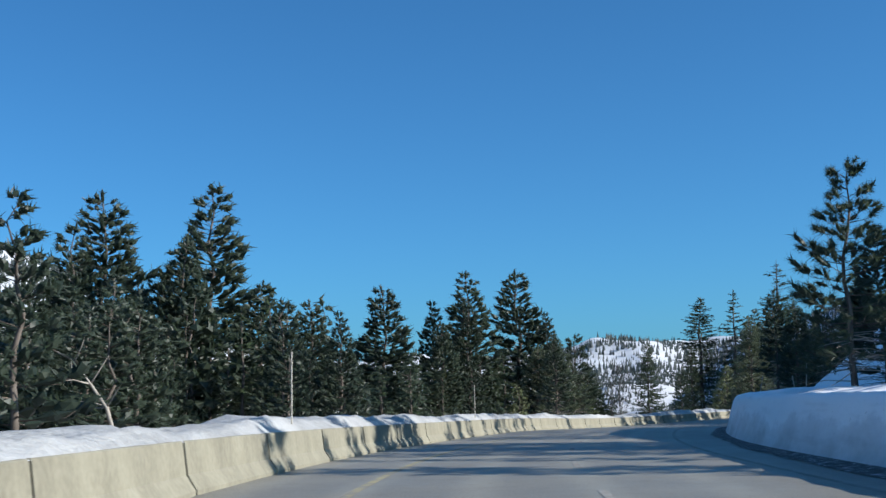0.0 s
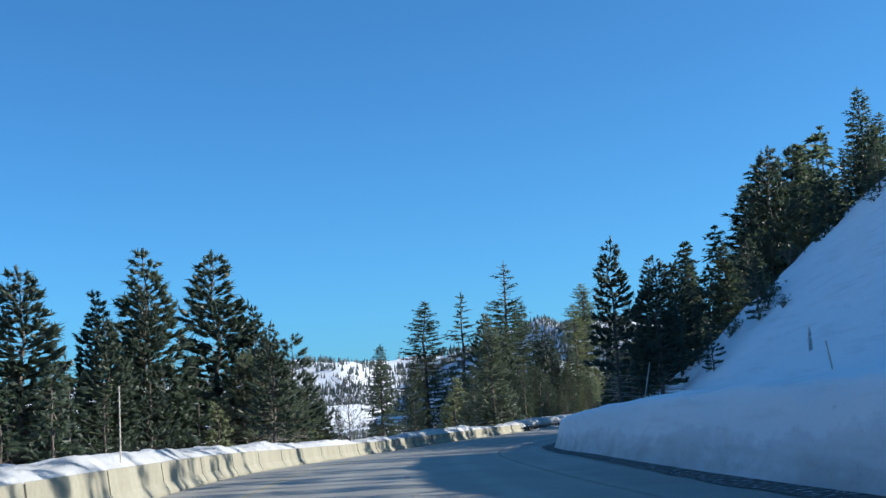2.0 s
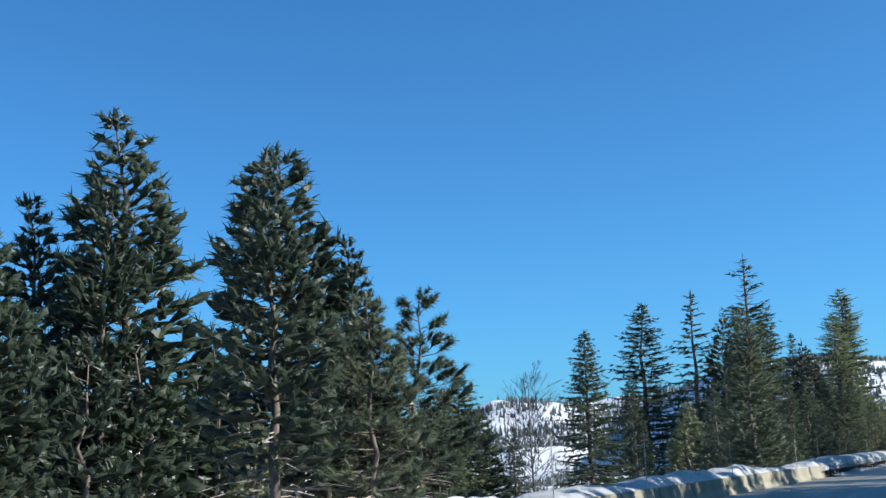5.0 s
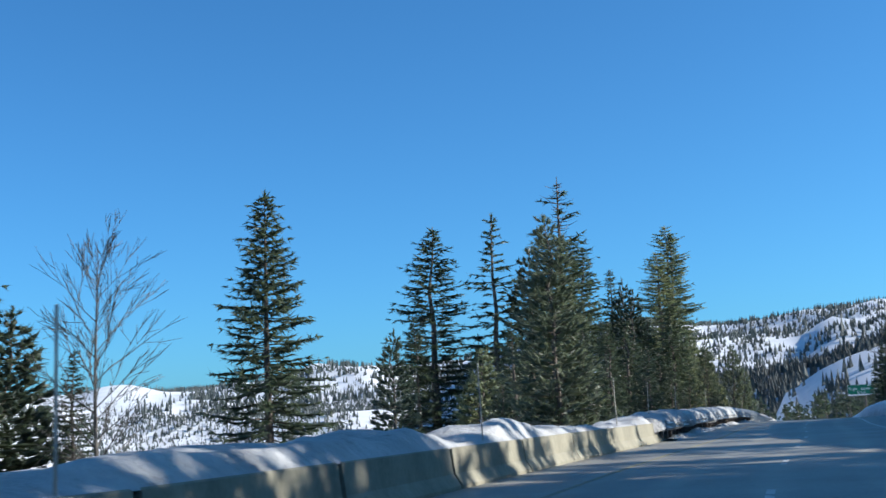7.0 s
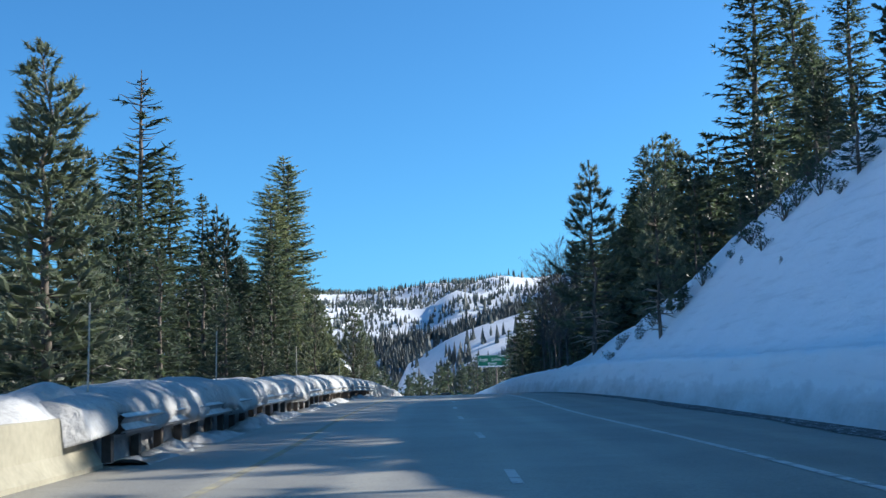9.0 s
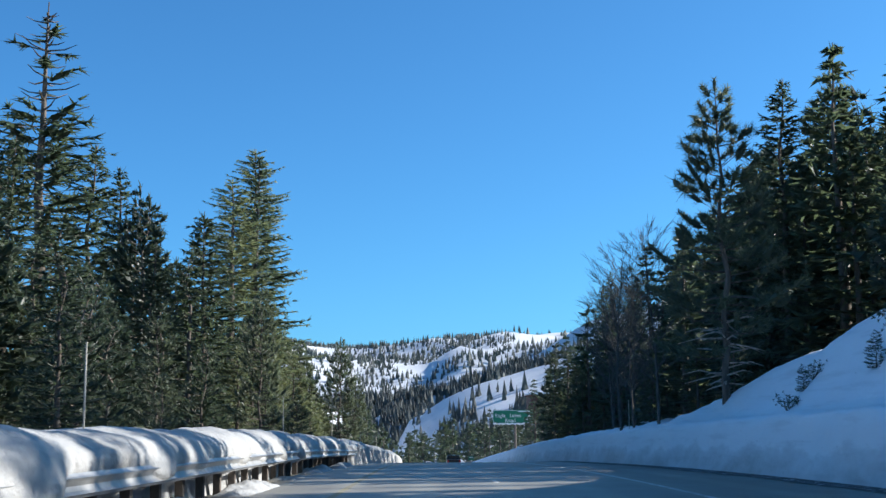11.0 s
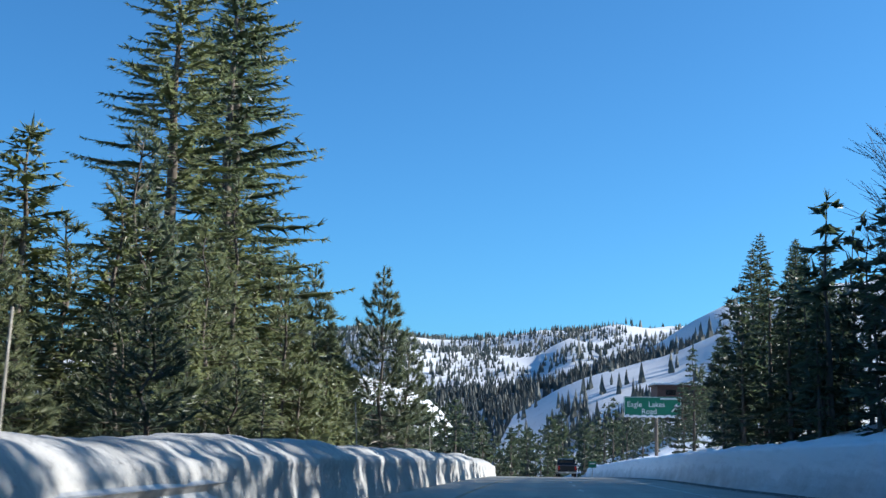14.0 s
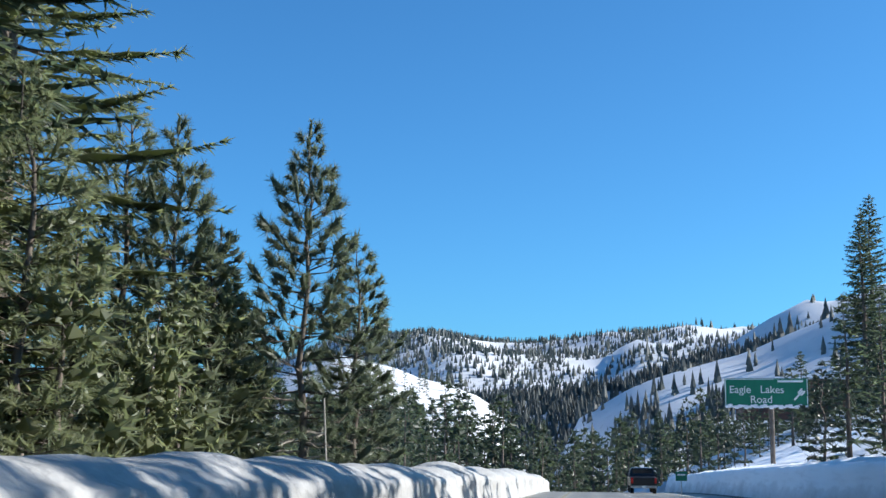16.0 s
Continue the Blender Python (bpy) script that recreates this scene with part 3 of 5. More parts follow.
# ---- steel guard rail with posts ----
RAIL = [(0.0, 0.0), (0.03, 0.035), (0.08, 0.055), (0.03, 0.095), (0.0, 0.155), (0.03, 0.215), (0.08, 0.255), (0.03, 0.275), (0.0, 0.31)]
RSEG = 3.81


def rail_section():
    root = new("guard_rail")
    vs = [(x - t, y, z + 0.49) for t in (0.0, 0.012) for y in (-0.06, RSEG + 0.06) for x, z in RAIL]
    n = len(RAIL)
    fs = [(i, i + 1, n + i + 1, n + i) for i in range(n - 1)] + [(2 * n + i, 3 * n + i, 3 * n + i + 1, 2 * n + i + 1) for i in range(n - 1)]
    child(mesh_ob("beam", vs, fs, STEEL), root, "dull galvanised corrugated beam")
    part("post", box(bmesh.new(), (-0.3, 0.3, 0.4), (0.15, 0.2, 0.84), 0, 0.01), POST_WOOD, root)
    part("post", box(bmesh.new(), (-0.3, 0.3 + RSEG / 2, 0.4), (0.15, 0.2, 0.84), 0, 0.01), POST_WOOD, root)
    part("spacer", box(bmesh.new(), (-0.12, 0.3, 0.64), (0.2, 0.15, 0.34), 0, 0.01), POST_WOOD, root)
    return tagged(root, "galvanised steel guard rail section with snow heaped on top", "guard rail", "guard rail sections")


first, s = None, BARRIER_END + 0.6
while s < RAIL_END:
    p, q = road(s, BARRIER_L + 0.12), road(s + RSEG, BARRIER_L + 0.12)
    m = Matrix.Translation(p) @ Matrix.Rotation(math.atan2(-(q - p)[0], (q - p)[1]), 4, "Z") @ Matrix.Rotation(math.asin((q - p)[2] / RSEG), 4, "X")
    if first is None:
        first = rail_section()
        first.matrix_world = m
    else:
        copy_thing(first, m)
    s += RSEG


# ---- trees ----
def blades(rng, out_v, out_f, base, way, count, length, width, spread):
    """A tuft of needle sprigs that fan out round a direction."""
    jig = rng.normal(0, 1, (count, 7))
    for q in jig:
        d = (way + Vector(q[:3] * spread)).normalized()
        side = d.cross(Vector(q[3:6])).normalized() * width * 0.5
        n = len(out_v)
        foot = base - d * length * 0.1
        out_v.extend((foot + side, foot - side, base + d * length * (0.95 + 0.15 * q[6])))
        out_f.append((n, n + 1, n + 2))


def clump(rng, out_v, out_f, a, b, side, flat, r, rings=2):
    """A small uneven spindle of packed needles from a to b; flat squeezes it across the side vector."""
    up = (b - a).cross(side)
    if up.length < 1e-6:
        up = Vector((0, 0, 1))
    up = up.normalized() * r * flat
    side = side.normalized() * r
    n = len(out_v)
    out_v.append(a)
    for i in range(rings):
        c = a.lerp(b, 0.5 if rings == 1 else (0.38, 0.76)[i])
        for j in range(4):
            q = rng.uniform(0.65, 1.35)
            t = j * math.pi / 2 + 0.7 * i
            out_v.append(c + side * math.cos(t) * q + up * math.sin(t) * q)
    out_v.append(b)
    e = len(out_v) - 1
    for j in range(4):
        k = (j + 1) % 4
        out_f.append((n, n + 1 + k, n + 1 + j))
        if rings == 2:
            out_f.append((n + 1 + j, n + 1 + k, n + 5 + j))
            out_f.append((n + 1 + k, n + 5 + k, n + 5 + j))
        out_f.append((e - 4 + j, e - 4 + k, e))


def finish_tree(name, trunk, crown, dead, crown_mat, label, trunk_mat=None):
    root = new(name)
    child(mesh_ob("trunk", *trunk, trunk_mat or BARK, True), root)
    if crown[0]:
        child(mesh_ob("crown", *crown, crown_mat), root)
    if dead and dead[0]:
        child(mesh_ob("dead_wood", *dead, PALE_WOOD), root, "bare pale dead lower branches")
    root.location = (0, 0, -500)
    return tagged(root, label, "tree", "conifers")


def make_pine(seed, h=16.0, wide=0.17, start=0.3, gap=0.62, per=5, mat=None, size=1.0, hairs=10, dead_n=2.2, open_up=1.0, width=0.08, core=0.5):
    """Whorls of upswept limbs, each ending in rounded brush-like clubs of needles."""
    rng = np.random.default_rng(seed)
    pts = [(rng.normal(0, 0.02) * i, rng.normal(0, 0.02) * i, h * i / 10) for i in range(11)]
    r0 = h * 0.011 + 0.035
    trunk = [tube(pts, [r0 * (1 - 0.94 * i / 10) for i in range(11)], 8 if size < 1.4 else 5)]
    cv, cf, dead = [], [], []
    fine = size < 1.4

    def on_trunk(z):
        i = min(int(z / h * 10), 9)
        return Vector(pts[i]).lerp(Vector(pts[i + 1]), z / h * 10 - i)

    def club(a, b, r):
        side = (b - a).cross(Vector(rng.normal(0, 1, 3)))
        clump(rng, cv, cf, a, b, side, 1.0, r * (core if fine else 0.6), 2 if fine else 1)
        way = (b - a).normalized()
        for _ in range(hairs):
            out = Vector(rng.normal(0, 1, 3))
            out = (out - way * out.dot(way)).normalized()
            f = rng.uniform(0.15, 0.95)
            blades(rng, cv, cf, a.lerp(b, f), out + way * (0.1 + 1.0 * f), 1, r * ((1.95 if hairs < 24 else 1.6) - 0.5 * f), width, 0.3)

    z, a0 = h * start, rng.uniform(0, 6)
    while z < h * 0.965:
        u = (z / h - start) / (1 - start)
        a0 += rng.uniform(0.4, 1.3)
        level = rng.uniform(0.8, 1.1)
        for j in range(per if u < 0.8 else max(3, per - 1)):
            if rng.uniform() < 0.08:
                continue
            a = a0 + j * 2 * math.pi / per + rng.normal(0, 0.25)
            prof = min(1.0, 0.75 + 1.3 * u) * (1 - u) ** 0.8 + 0.03
            ln = h * wide * prof * rng.uniform(0.72, 1.15) * level
            rise = -0.12 + 0.55 * u + rng.normal(0, 0.07)
            out = Vector((math.cos(a), math.sin(a), 0))
            side = out.cross(Vector((0, 0, 1)))
            p0 = on_trunk(min(z + rng.normal(0, 0.12), h))
            p1 = p0 + out * ln * 0.62 + Vector((0, 0, rise * ln * 0.5))
            p2 = p0 + out * ln + Vector((0, 0, rise * ln + 0.28 * ln))
            if fine:
                trunk.append(tube([p0, p1, p2], [0.015 + 0.012 * ln, 0.016, 0.006], 3) if ln > 1.2 else tube([p0, p2], [0.022, 0.006], 3))
            if ln > 0.7 and hairs < 40:
                clump(rng, cv, cf, p0.lerp(p1, 0.3), p1.lerp(p2, 0.35), side, 0.7, 0.11 * ln, 1)
            rr = (0.17 + 0.06 * min(ln, 2.5)) * size * rng.uniform(0.8, 1.25)
            tail = min(0.65, 0.4 + 0.1 * ln) / max(ln, 0.5)
            b = p1.lerp(p2, max(0.0, 1 - tail * 2.4))
            club(b, p2 + (p2 - p1).normalized() * 0.12, rr)
            n = int(min(4, (1 + ln * 0.95) * open_up)) if ln > 0.5 else 0
            for q in range(n):
                sgn = 1 if (q + j) % 2 else -1
                b0 = p0.lerp(p1, 1.0 - 0.2 * q - rng.uniform(0, 0.15))
                way = (out * rng.uniform(0.4, 0.9) + side * sgn * rng.uniform(0.5, 1.0) + Vector((0, 0, 0.25 + rise * 0.5 + 0.25 * rng.uniform()))).normalized()
                m = rng.uniform(0.3, 0.5) * min(ln, 2.4)
                tip = b0 + way * (0.3 + m)
                club(b0.lerp(tip, 0.4), tip, rr * 0.95)
                if hairs > 24 and ln > 1.2:
                    trunk.append(tube([b0, tip], [0.014, 0.005], 3))
        z += gap * rng.uniform(0.75, 1.25) * (0.55 + 0.45 * (1 - u))
    club(on_trunk(h * 0.945), Vector(pts[-1]), 0.16 * size)
    for i in range(int(h * dead_n)):
        z = h * rng.uniform(0.08, start + 0.12)
        a = rng.uniform(0, 6.28)
        ln = h * 0.075 * rng.uniform(0.5, 1.4)
        p0 = on_trunk(z)
        p1 = p0 + Vector((math.cos(a), math.sin(a), rng.normal(0, 0.2))) * ln
        p2 = p1 + Vector((math.cos(a + rng.normal(0, 0.5)), math.sin(a), -0.25)) * ln * 0.6
        dead.append(tube([p0, p1, p2], [0.034, 0.024, 0.009], 3))
    return finish_tree("pine_tree", join(trunk), (cv, cf), join(dead), mat or PINE_GREEN, "tall dark green pine with clumped needles behind the road")


def make_fir(seed, h=20.0, wide=0.16, start=0.12, bare_top=0.0, mat=None, gap=0.6, thin=1.0, size=1.0, per=6, fat=0.7):
    """Tiers of flat, slightly drooping boughs with upturned, ragged ends."""
    limbs = size < 1.4
    rng = np.random.default_rng(seed)
    r0 = h * 0.012 + 0.04
    pts = [(rng.normal(0, 0.01) * i, rng.normal(0, 0.01) * i, h * i / 8) for i in range(9)]
    trunk = [tube(pts, [r0 * (1 - 0.95 * i / 8) for i in range(9)], 8 if limbs else 5)]
    cv, cf = [], []
    z = h * start
    a0 = 0.0
    while z < h * 0.985:
        u = (z / h - start) / (1 - start)
        i = min(int(z / h * 8), 7)
        c0 = Vector(pts[i]).lerp(Vector(pts[i + 1]), z / h * 8 - i)
        a0 += rng.uniform(0.4, 1.2)
        level = rng.uniform(0.78, 1.12)
        for j in range(per):
            a = a0 + j * 2 * math.pi / per + rng.normal(0, 0.22)
            prof = min(1.0, 0.75 + 2.0 * u) * (1 - u) ** fat
            ln = (h * wide * prof + 0.14) * rng.uniform(0.55, 1.14) * level
            c = c0 + Vector((0, 0, rng.normal(0, 0.28) * gap * (1 - 0.7 * u)))
            droop = -0.3 + 0.5 * u + rng.normal(0, 0.07)
            out = Vector((math.cos(a), math.sin(a), 0))
            side = out.cross(Vector((0, 0, 1)))
            p1 = c + out * ln * 0.6 + Vector((0, 0, droop * ln * 0.6))
            p2 = c + out * ln + Vector((0, 0, droop * ln + 0.13 * ln))
            if limbs and u <= 1 - bare_top:
                trunk.append(tube([c, p1, p2], [0.018 + 0.01 * ln, 0.014, 0.004], 3) if ln > 1.6 else tube([c, p2], [0.02, 0.004], 3))
            if u > 1 - bare_top and rng.uniform() < 0.55:
                k = rng.uniform(0.3, 1.0)
                trunk.append(tube([c, c.lerp(p1, k), c.lerp(p2 + Vector((0, 0, 0.1 * ln)), k)], [0.045, 0.03, 0.012], 3))
            if u > 1 - bare_top and rng.uniform() < 0.9:
                continue
            if limbs and ln > 1.3:
                clump(rng, cv, cf, c.lerp(p1, 0.4), p1.lerp(p2, 0.25), side, 0.4, 0.085 * ln, 1)
                clump(rng, cv, cf, p1.lerp(c, 0.25), p1.lerp(p2, 0.7), side, 0.4, 0.06 * ln, 1)
            else:
                clump(rng, cv, cf, c.lerp(p1, 0.25), p2, side, 0.3, 0.13 * ln, 1)
            m = max(2, int(ln / 0.3 * thin))
            for q in range(m):
                f = 0.2 + 0.8 * (q + rng.uniform(0, 1)) / m
                b = c.lerp(p1, f / 0.6) if f < 0.6 else p1.lerp(p2, (f - 0.6) / 0.4)
                for sgn in (-1, 1):
                    d = out * rng.uniform(0.35, 0.95) + side * sgn * rng.uniform(0.35, 1.0) + Vector((0, 0, rng.normal(-0.1, 0.33)))
                    blades(rng, cv, cf, b, d, 3 if limbs else 2, (0.3 + 0.2 * (1 - f) * min(ln, 2.4)) * size * min(1.0, 0.4 + ln * 0.6), (0.1 if limbs else 0.14) * size, 0.36)
        z += gap * rng.uniform(0.75, 1.25) * (0.5 + 0.5 * (1 - u))
    if bare_top < 0.01:
        blades(rng, cv, cf, Vector(pts[-1]) - Vector((0, 0, 0.5)), Vector((0, 0, 1)), 8, 0.6, 0.1, 0.25)
    return finish_tree("fir_tree", join(trunk), (cv, cf), None, mat or FIR_GREEN, "tall dark fir with layered drooping branches behind the road")


def make_bare(seed, h=9.0, spread=0.34, stems=1):
    rng = np.random.default_rng(seed)
    tubes, twigs = [], []

    def grow(p, d, ln, r, depth):
        r = max(r, 0.0095)
        q = p + d * ln * 0.5 + Vector(rng.normal(0, 0.03, 3)) * ln
        e = q + (d + Vector(rng.normal(0, 0.1, 3)) + Vector((0, 0, 0.05))).normalized() * ln * 0.5
        (tubes if depth < 2 else twigs).append(tube([p, q, e], [r, r * 0.82, r * 0.62], 5 if depth < 2 else 3) if depth < 4 else tube([p, e], [r, r * 0.6], 3))
        if depth >= 6:
            return
        grow(e, (d + Vector(rng.normal(0, 0.1, 3))).normalized(), ln * 0.78, r * 0.62, depth + 1)
        for _ in range(2 if depth < 5 else 1):
            nd = (d + Vector(rng.normal(0, spread, 3)) + Vector((0, 0, 0.12))).normalized()
            grow(p.lerp(e, rng.uniform(0.4, 1.0)), nd, ln * rng.uniform(0.6, 0.85), r * 0.45, depth + 1)

    if stems == 0:
        pts = [Vector((0.05 * h * math.sin(1.5 * f) * f, 0.02 * h * math.sin(4 * f), h * f)) for f in np.linspace(0, 1, 9)]
        tubes.append(tube(pts, [h * 0.0095 * (1 - 0.9 * i / 8) + 0.004 for i in range(9)], 7))
        for i in range(34):
            f = 0.24 + 0.72 * (i + rng.uniform(0, 1)) / 34
            k = min(int(f * 8), 7)
            turn = i * 2.4 + rng.normal(0, 0.3)
            d = Vector((math.cos(turn), math.sin(turn), 0.62 + 0.5 * f)).normalized()
            grow(pts[k].lerp(pts[k + 1], f * 8 - k), d, h * (0.035 + 0.08 * math.sin(math.pi * (1.02 - f) ** 0.8)) * rng.uniform(0.75, 1.15), h * 0.0036 * (1.3 - f), 3)
    for i in range(stems):
        d = Vector((rng.normal(0, 0.12), rng.normal(0, 0.12), 1)).normalized() if stems > 1 else Vector((0.02, 0, 1)).normalized()
        grow(Vector((rng.normal(0, 0.1), rng.normal(0, 0.1), 0)) * (stems > 1), d, h * 0.27 * rng.uniform(0.8, 1.1), h * (0.0085 if stems == 1 else 0.006), 0)
    root = finish_tree("bare_tree", join(tubes), ([], []), None, None, "leafless grey deciduous tree with fine twigs above the snow", GREY_BARK)
    child(mesh_ob("crown", *join(twigs), GREY_BARK), root, "fine bare grey branches")
    root["group"] = "bare trees"
    return root


PINES = [make_pine(11, 16, 0.19, 0.2, 0.6, 5, None, 1.0, 10, 3.6), make_pine(12, 16, 0.21, 0.22, 0.6, 5, None, 1.0, 10, 3.6), make_pine(13, 16, 0.17, 0.26, 0.65, 5, None, 1.0, 10, 3.6), make_pine(14, 16, 0.2, 0.2, 0.55, 6, None, 0.9, 10, 3.6), make_pine(15, 14, 0.2, 0.16, 0.55)]
NEAR = [make_pine(17, 12, 0.26, 0.18, 0.78, 5, None, 1.05, 68, 3.0, 1.0, 0.034, 0.36), make_pine(18, 12, 0.25, 0.16, 0.7, 5, SUNLIT_GREEN, 1.0, 62, 3.0, 0.95, 0.034, 0.36)]
HERO = make_pine(19, 16, 0.19, 0.08, 0.55, 6, SUNLIT_GREEN, 1.0, 24, 2.0, 1.0, 0.045, 0.3)
FIRS = [make_fir(21, 20, 0.19, 0.05, 0, None, 0.58), make_fir(22, 20, 0.17, 0.05, 0, None, 0.62), make_fir(23, 16, 0.23, 0.04, 0, None, 0.55, 1.0, 1.0, 7), make_fir(24, 18, 0.17, 0.08, 0, None, 1.0, 0.8)]
OLIVE = [make_fir(26, 30, 0.16, 0.04, 0, YOUNG_GREEN, 0.9, 1.75, 0.8, 7, 0.52), make_pine(16, 14, 0.2, 0.1, 0.7, 5, YOUNG_GREEN, 1.0, 44, 3.0, 1.0, 0.03, 0.22), make_fir(27, 14, 0.2, 0.04, 0, YOUNG_GREEN, 0.62, 1.4, 0.75, 7)]
DEAD_TOP = make_fir(25, 22, 0.18, 0.06, 0.25, None, 0.62)
YOUNG = [make_pine(31, 8, 0.22, 0.06, 0.5, 5, YOUNG_GREEN, 0.9, 12), make_fir(32, 8, 0.24, 0.04, 0, YOUNG_GREEN, 0.45)]
BARES = [make_bare(44, 9, 0.34, 0), make_bare(45, 9, 0.3, 0), make_bare(43, 9, 0.38, 2), make_bare(46, 9, 0.4, 0)]
PF = [make_pine(51, 10, 0.22, 0.08, 0.85, 5, None, 1.45, 6, 1.0, 1.0, 0.13), make_pine(52, 10, 0.25, 0.06, 0.85, 5, None, 1.45, 6, 1.0, 1.0, 0.13), make_pine(53, 10, 0.2, 0.12, 0.85, 5, YOUNG_GREEN, 1.45, 6, 1.0, 1.0, 0.13), make_fir(54, 10, 0.2, 0.05, 0, None, 0.7, 0.55, 1.45, 5)]
FF = [make_fir(61, 14, 0.18, 0.05, 0, None, 1.0, 0.5, 1.5, 5), make_fir(62, 14, 0.21, 0.05, 0, None, 1.05, 0.5, 1.5, 6), make_pine(63, 14, 0.2, 0.1, 1.15, 5, None, 1.6, 6, 1.0, 1.0, 0.12), make_fir(64, 14, 0.16, 0.06, 0, None, 1.0, 0.5, 1.5, 5)]
MID = [make_pine(81, 10, 0.22, 0.08, 1.0, 5, None, 1.1, 8, 2.4, 1.0, 0.085, 0.5), make_pine(82, 10, 0.2, 0.1, 0.85, 5, YOUNG_GREEN, 1.05, 10, 1.6, 1.0, 0.085, 0.5), make_fir(83, 12, 0.19, 0.05, 0, None, 0.8, 0.65, 1.05, 5), make_fir(84, 12, 0.17, 0.05, 0, None, 0.8, 0.65, 1.05, 5)]
# the last two wear lighter greens that stand in for sunlight
FINE = [make_pine(85, 10, 0.22, 0.1, 0.8, 5, None, 0.95, 20, 4.0, 1.0, 0.042, 0.28), make_fir(86, 12, 0.19, 0.05, 0, None, 0.62, 1.1, 0.85, 6), make_pine(87, 10, 0.21, 0.1, 0.8, 5, SUNLIT_GREEN, 0.95, 20, 3.0, 1.0, 0.042, 0.28), make_fir(88, 12, 0.18, 0.05, 0, YOUNG_GREEN, 0.62, 1.1, 0.85, 6)]
WOODS = [make_fir(71, 14, 0.2, 0.05, 0, None, 1.7, 0.28, 2.7, 3), make_pine(72, 14, 0.2, 0.08, 1.7, 4, None, 2.4, 3, 0.3, 0.5, 0.2), make_fir(73, 14, 0.17, 0.05, 0, None, 1.65, 0.28, 2.7, 3)]
VALE = [make_fir(75, 12, 0.15, 0.05, 0, None, 1.9, 0.22, 2.6, 4), make_fir(76, 12, 0.19, 0.05, 0, YOUNG_GREEN, 1.9, 0.22, 2.6, 4), make_pine(77, 12, 0.17, 0.1, 1.9, 4, None, 2.2, 3, 0.3, 0.5, 0.2)]
TEMPLATES = VALE + PINES + NEAR + FIRS + OLIVE + [DEAD_TOP, HERO] + YOUNG + BARES + PF + FF + MID + FINE + WOODS
HEIGHTS = {t.name: max((v.co.z for c in t.children for v in c.data.vertices)) for t in TEMPLATES}
rnd = random.Random(5)


STUFF_TRUNK, STUFF_CROWN = [[], [], 0], [[], [], 0]


def gather(template, m):
    """Adds a copy of a tree to the joined woods."""
    for c in template.children:
        bag = STUFF_CROWN if c.name.startswith("crown") else STUFF_TRUNK
        co = np.empty(len(c.data.vertices) * 3)
        c.data.vertices.foreach_get("co", co)
        co = co.reshape(-1, 3) @ np.array(m.to_3x3()).T + np.array(m.translation)
        bag[0].append(co)
        bag[1].extend(tuple(v + bag[2] for v in p.vertices) for p in c.data.polygons)
        bag[2] += len(co)


def plant(template, x, y, top=None, height=None, wide=1.0, base=None, label="", joined=False):
    z = float(ground_z(np.array([x]), np.array([y]))[0]) - 0.25 if base is None else base
    h = height if height else max(2.0, top - z)
    k = h / HEIGHTS[template.name]
    m = Matrix.Translation((x, y, z)) @ Matrix.Rotation(rnd.uniform(0, 6.28), 4, "Z") @ Matrix.Diagonal((k * wide, k * wide, k, 1))
    if joined:
        return gather(template, m)
    ob = copy_thing(template, m)
    return tagged(ob, label) if label else ob


P, N, F, D, Y, B, O = PINES, NEAR, FIRS, [DEAD_TOP], YOUNG, BARES, OLIVE
# template, x, y, height of the top, width
HEROES = [
    (P[0], -18.3, 101.6, 20.0, 1.3), (P[2], -18.3, 91.7, 14.4, 1.25), (P[1], -10.2, 100.6, 10.0, 1.25), (P[3], -19.7, 91.1, 12.1, 1.25),
    (P[1], -5.7, 132.4, 14.2, 1.35), (P[0], -0.3, 140.3, 13.1, 1.1), (P[0], 3.6, 138.8, 16.2, 1.35), (P[1], 9.8, 148.8, 17.4, 1.35),
    (F[0], 54.4, 256.2, 22.5, 1.6), (F[3], 60.9, 253.3, 23.7, 1.4), (D[0], 75.4, 273.1, 31.6, 1.6),
    (F[1], 100.4, 295.3, 27.6, 1.2), (F[2], 28.3, 167.1, 9.3, 1.12), (HERO, 52.0, 205.7, 15.0, 1.25), (O[0], 102.4, 301.1, 29.7, 1.4),
    (O[0], 96.5, 291.3, 24.2, 1.55), (F[2], 78.5, 246.1, 12.2, 1.2), (N[1], 112.4, 301.8, 10.7, 0.85), (N[1], 79.3, 239.8, 7.5, 0.7),
    (N[0], 11.9, 35.5, 8.2, 1.1), (P[2], 25.5, 93.3, 9.7, 1.1), (P[1], 50.3, 120.8, 20.6, 1.0),
    (HERO, 103.5, 226.0, 18.3, 1.2), (FF[0], 137.6, 244.6, 38.7, 1.0), (F[0], 235.5, 416.6, 38.6, 1.1), (F[1], 235.3, 406.6, 36.2, 1.2), (F[0], 263.7, 430.2, 41.4, 1.1),
]
for template, x, y, top, wide in HEROES:
    plant(template, x, y, top, wide=wide)
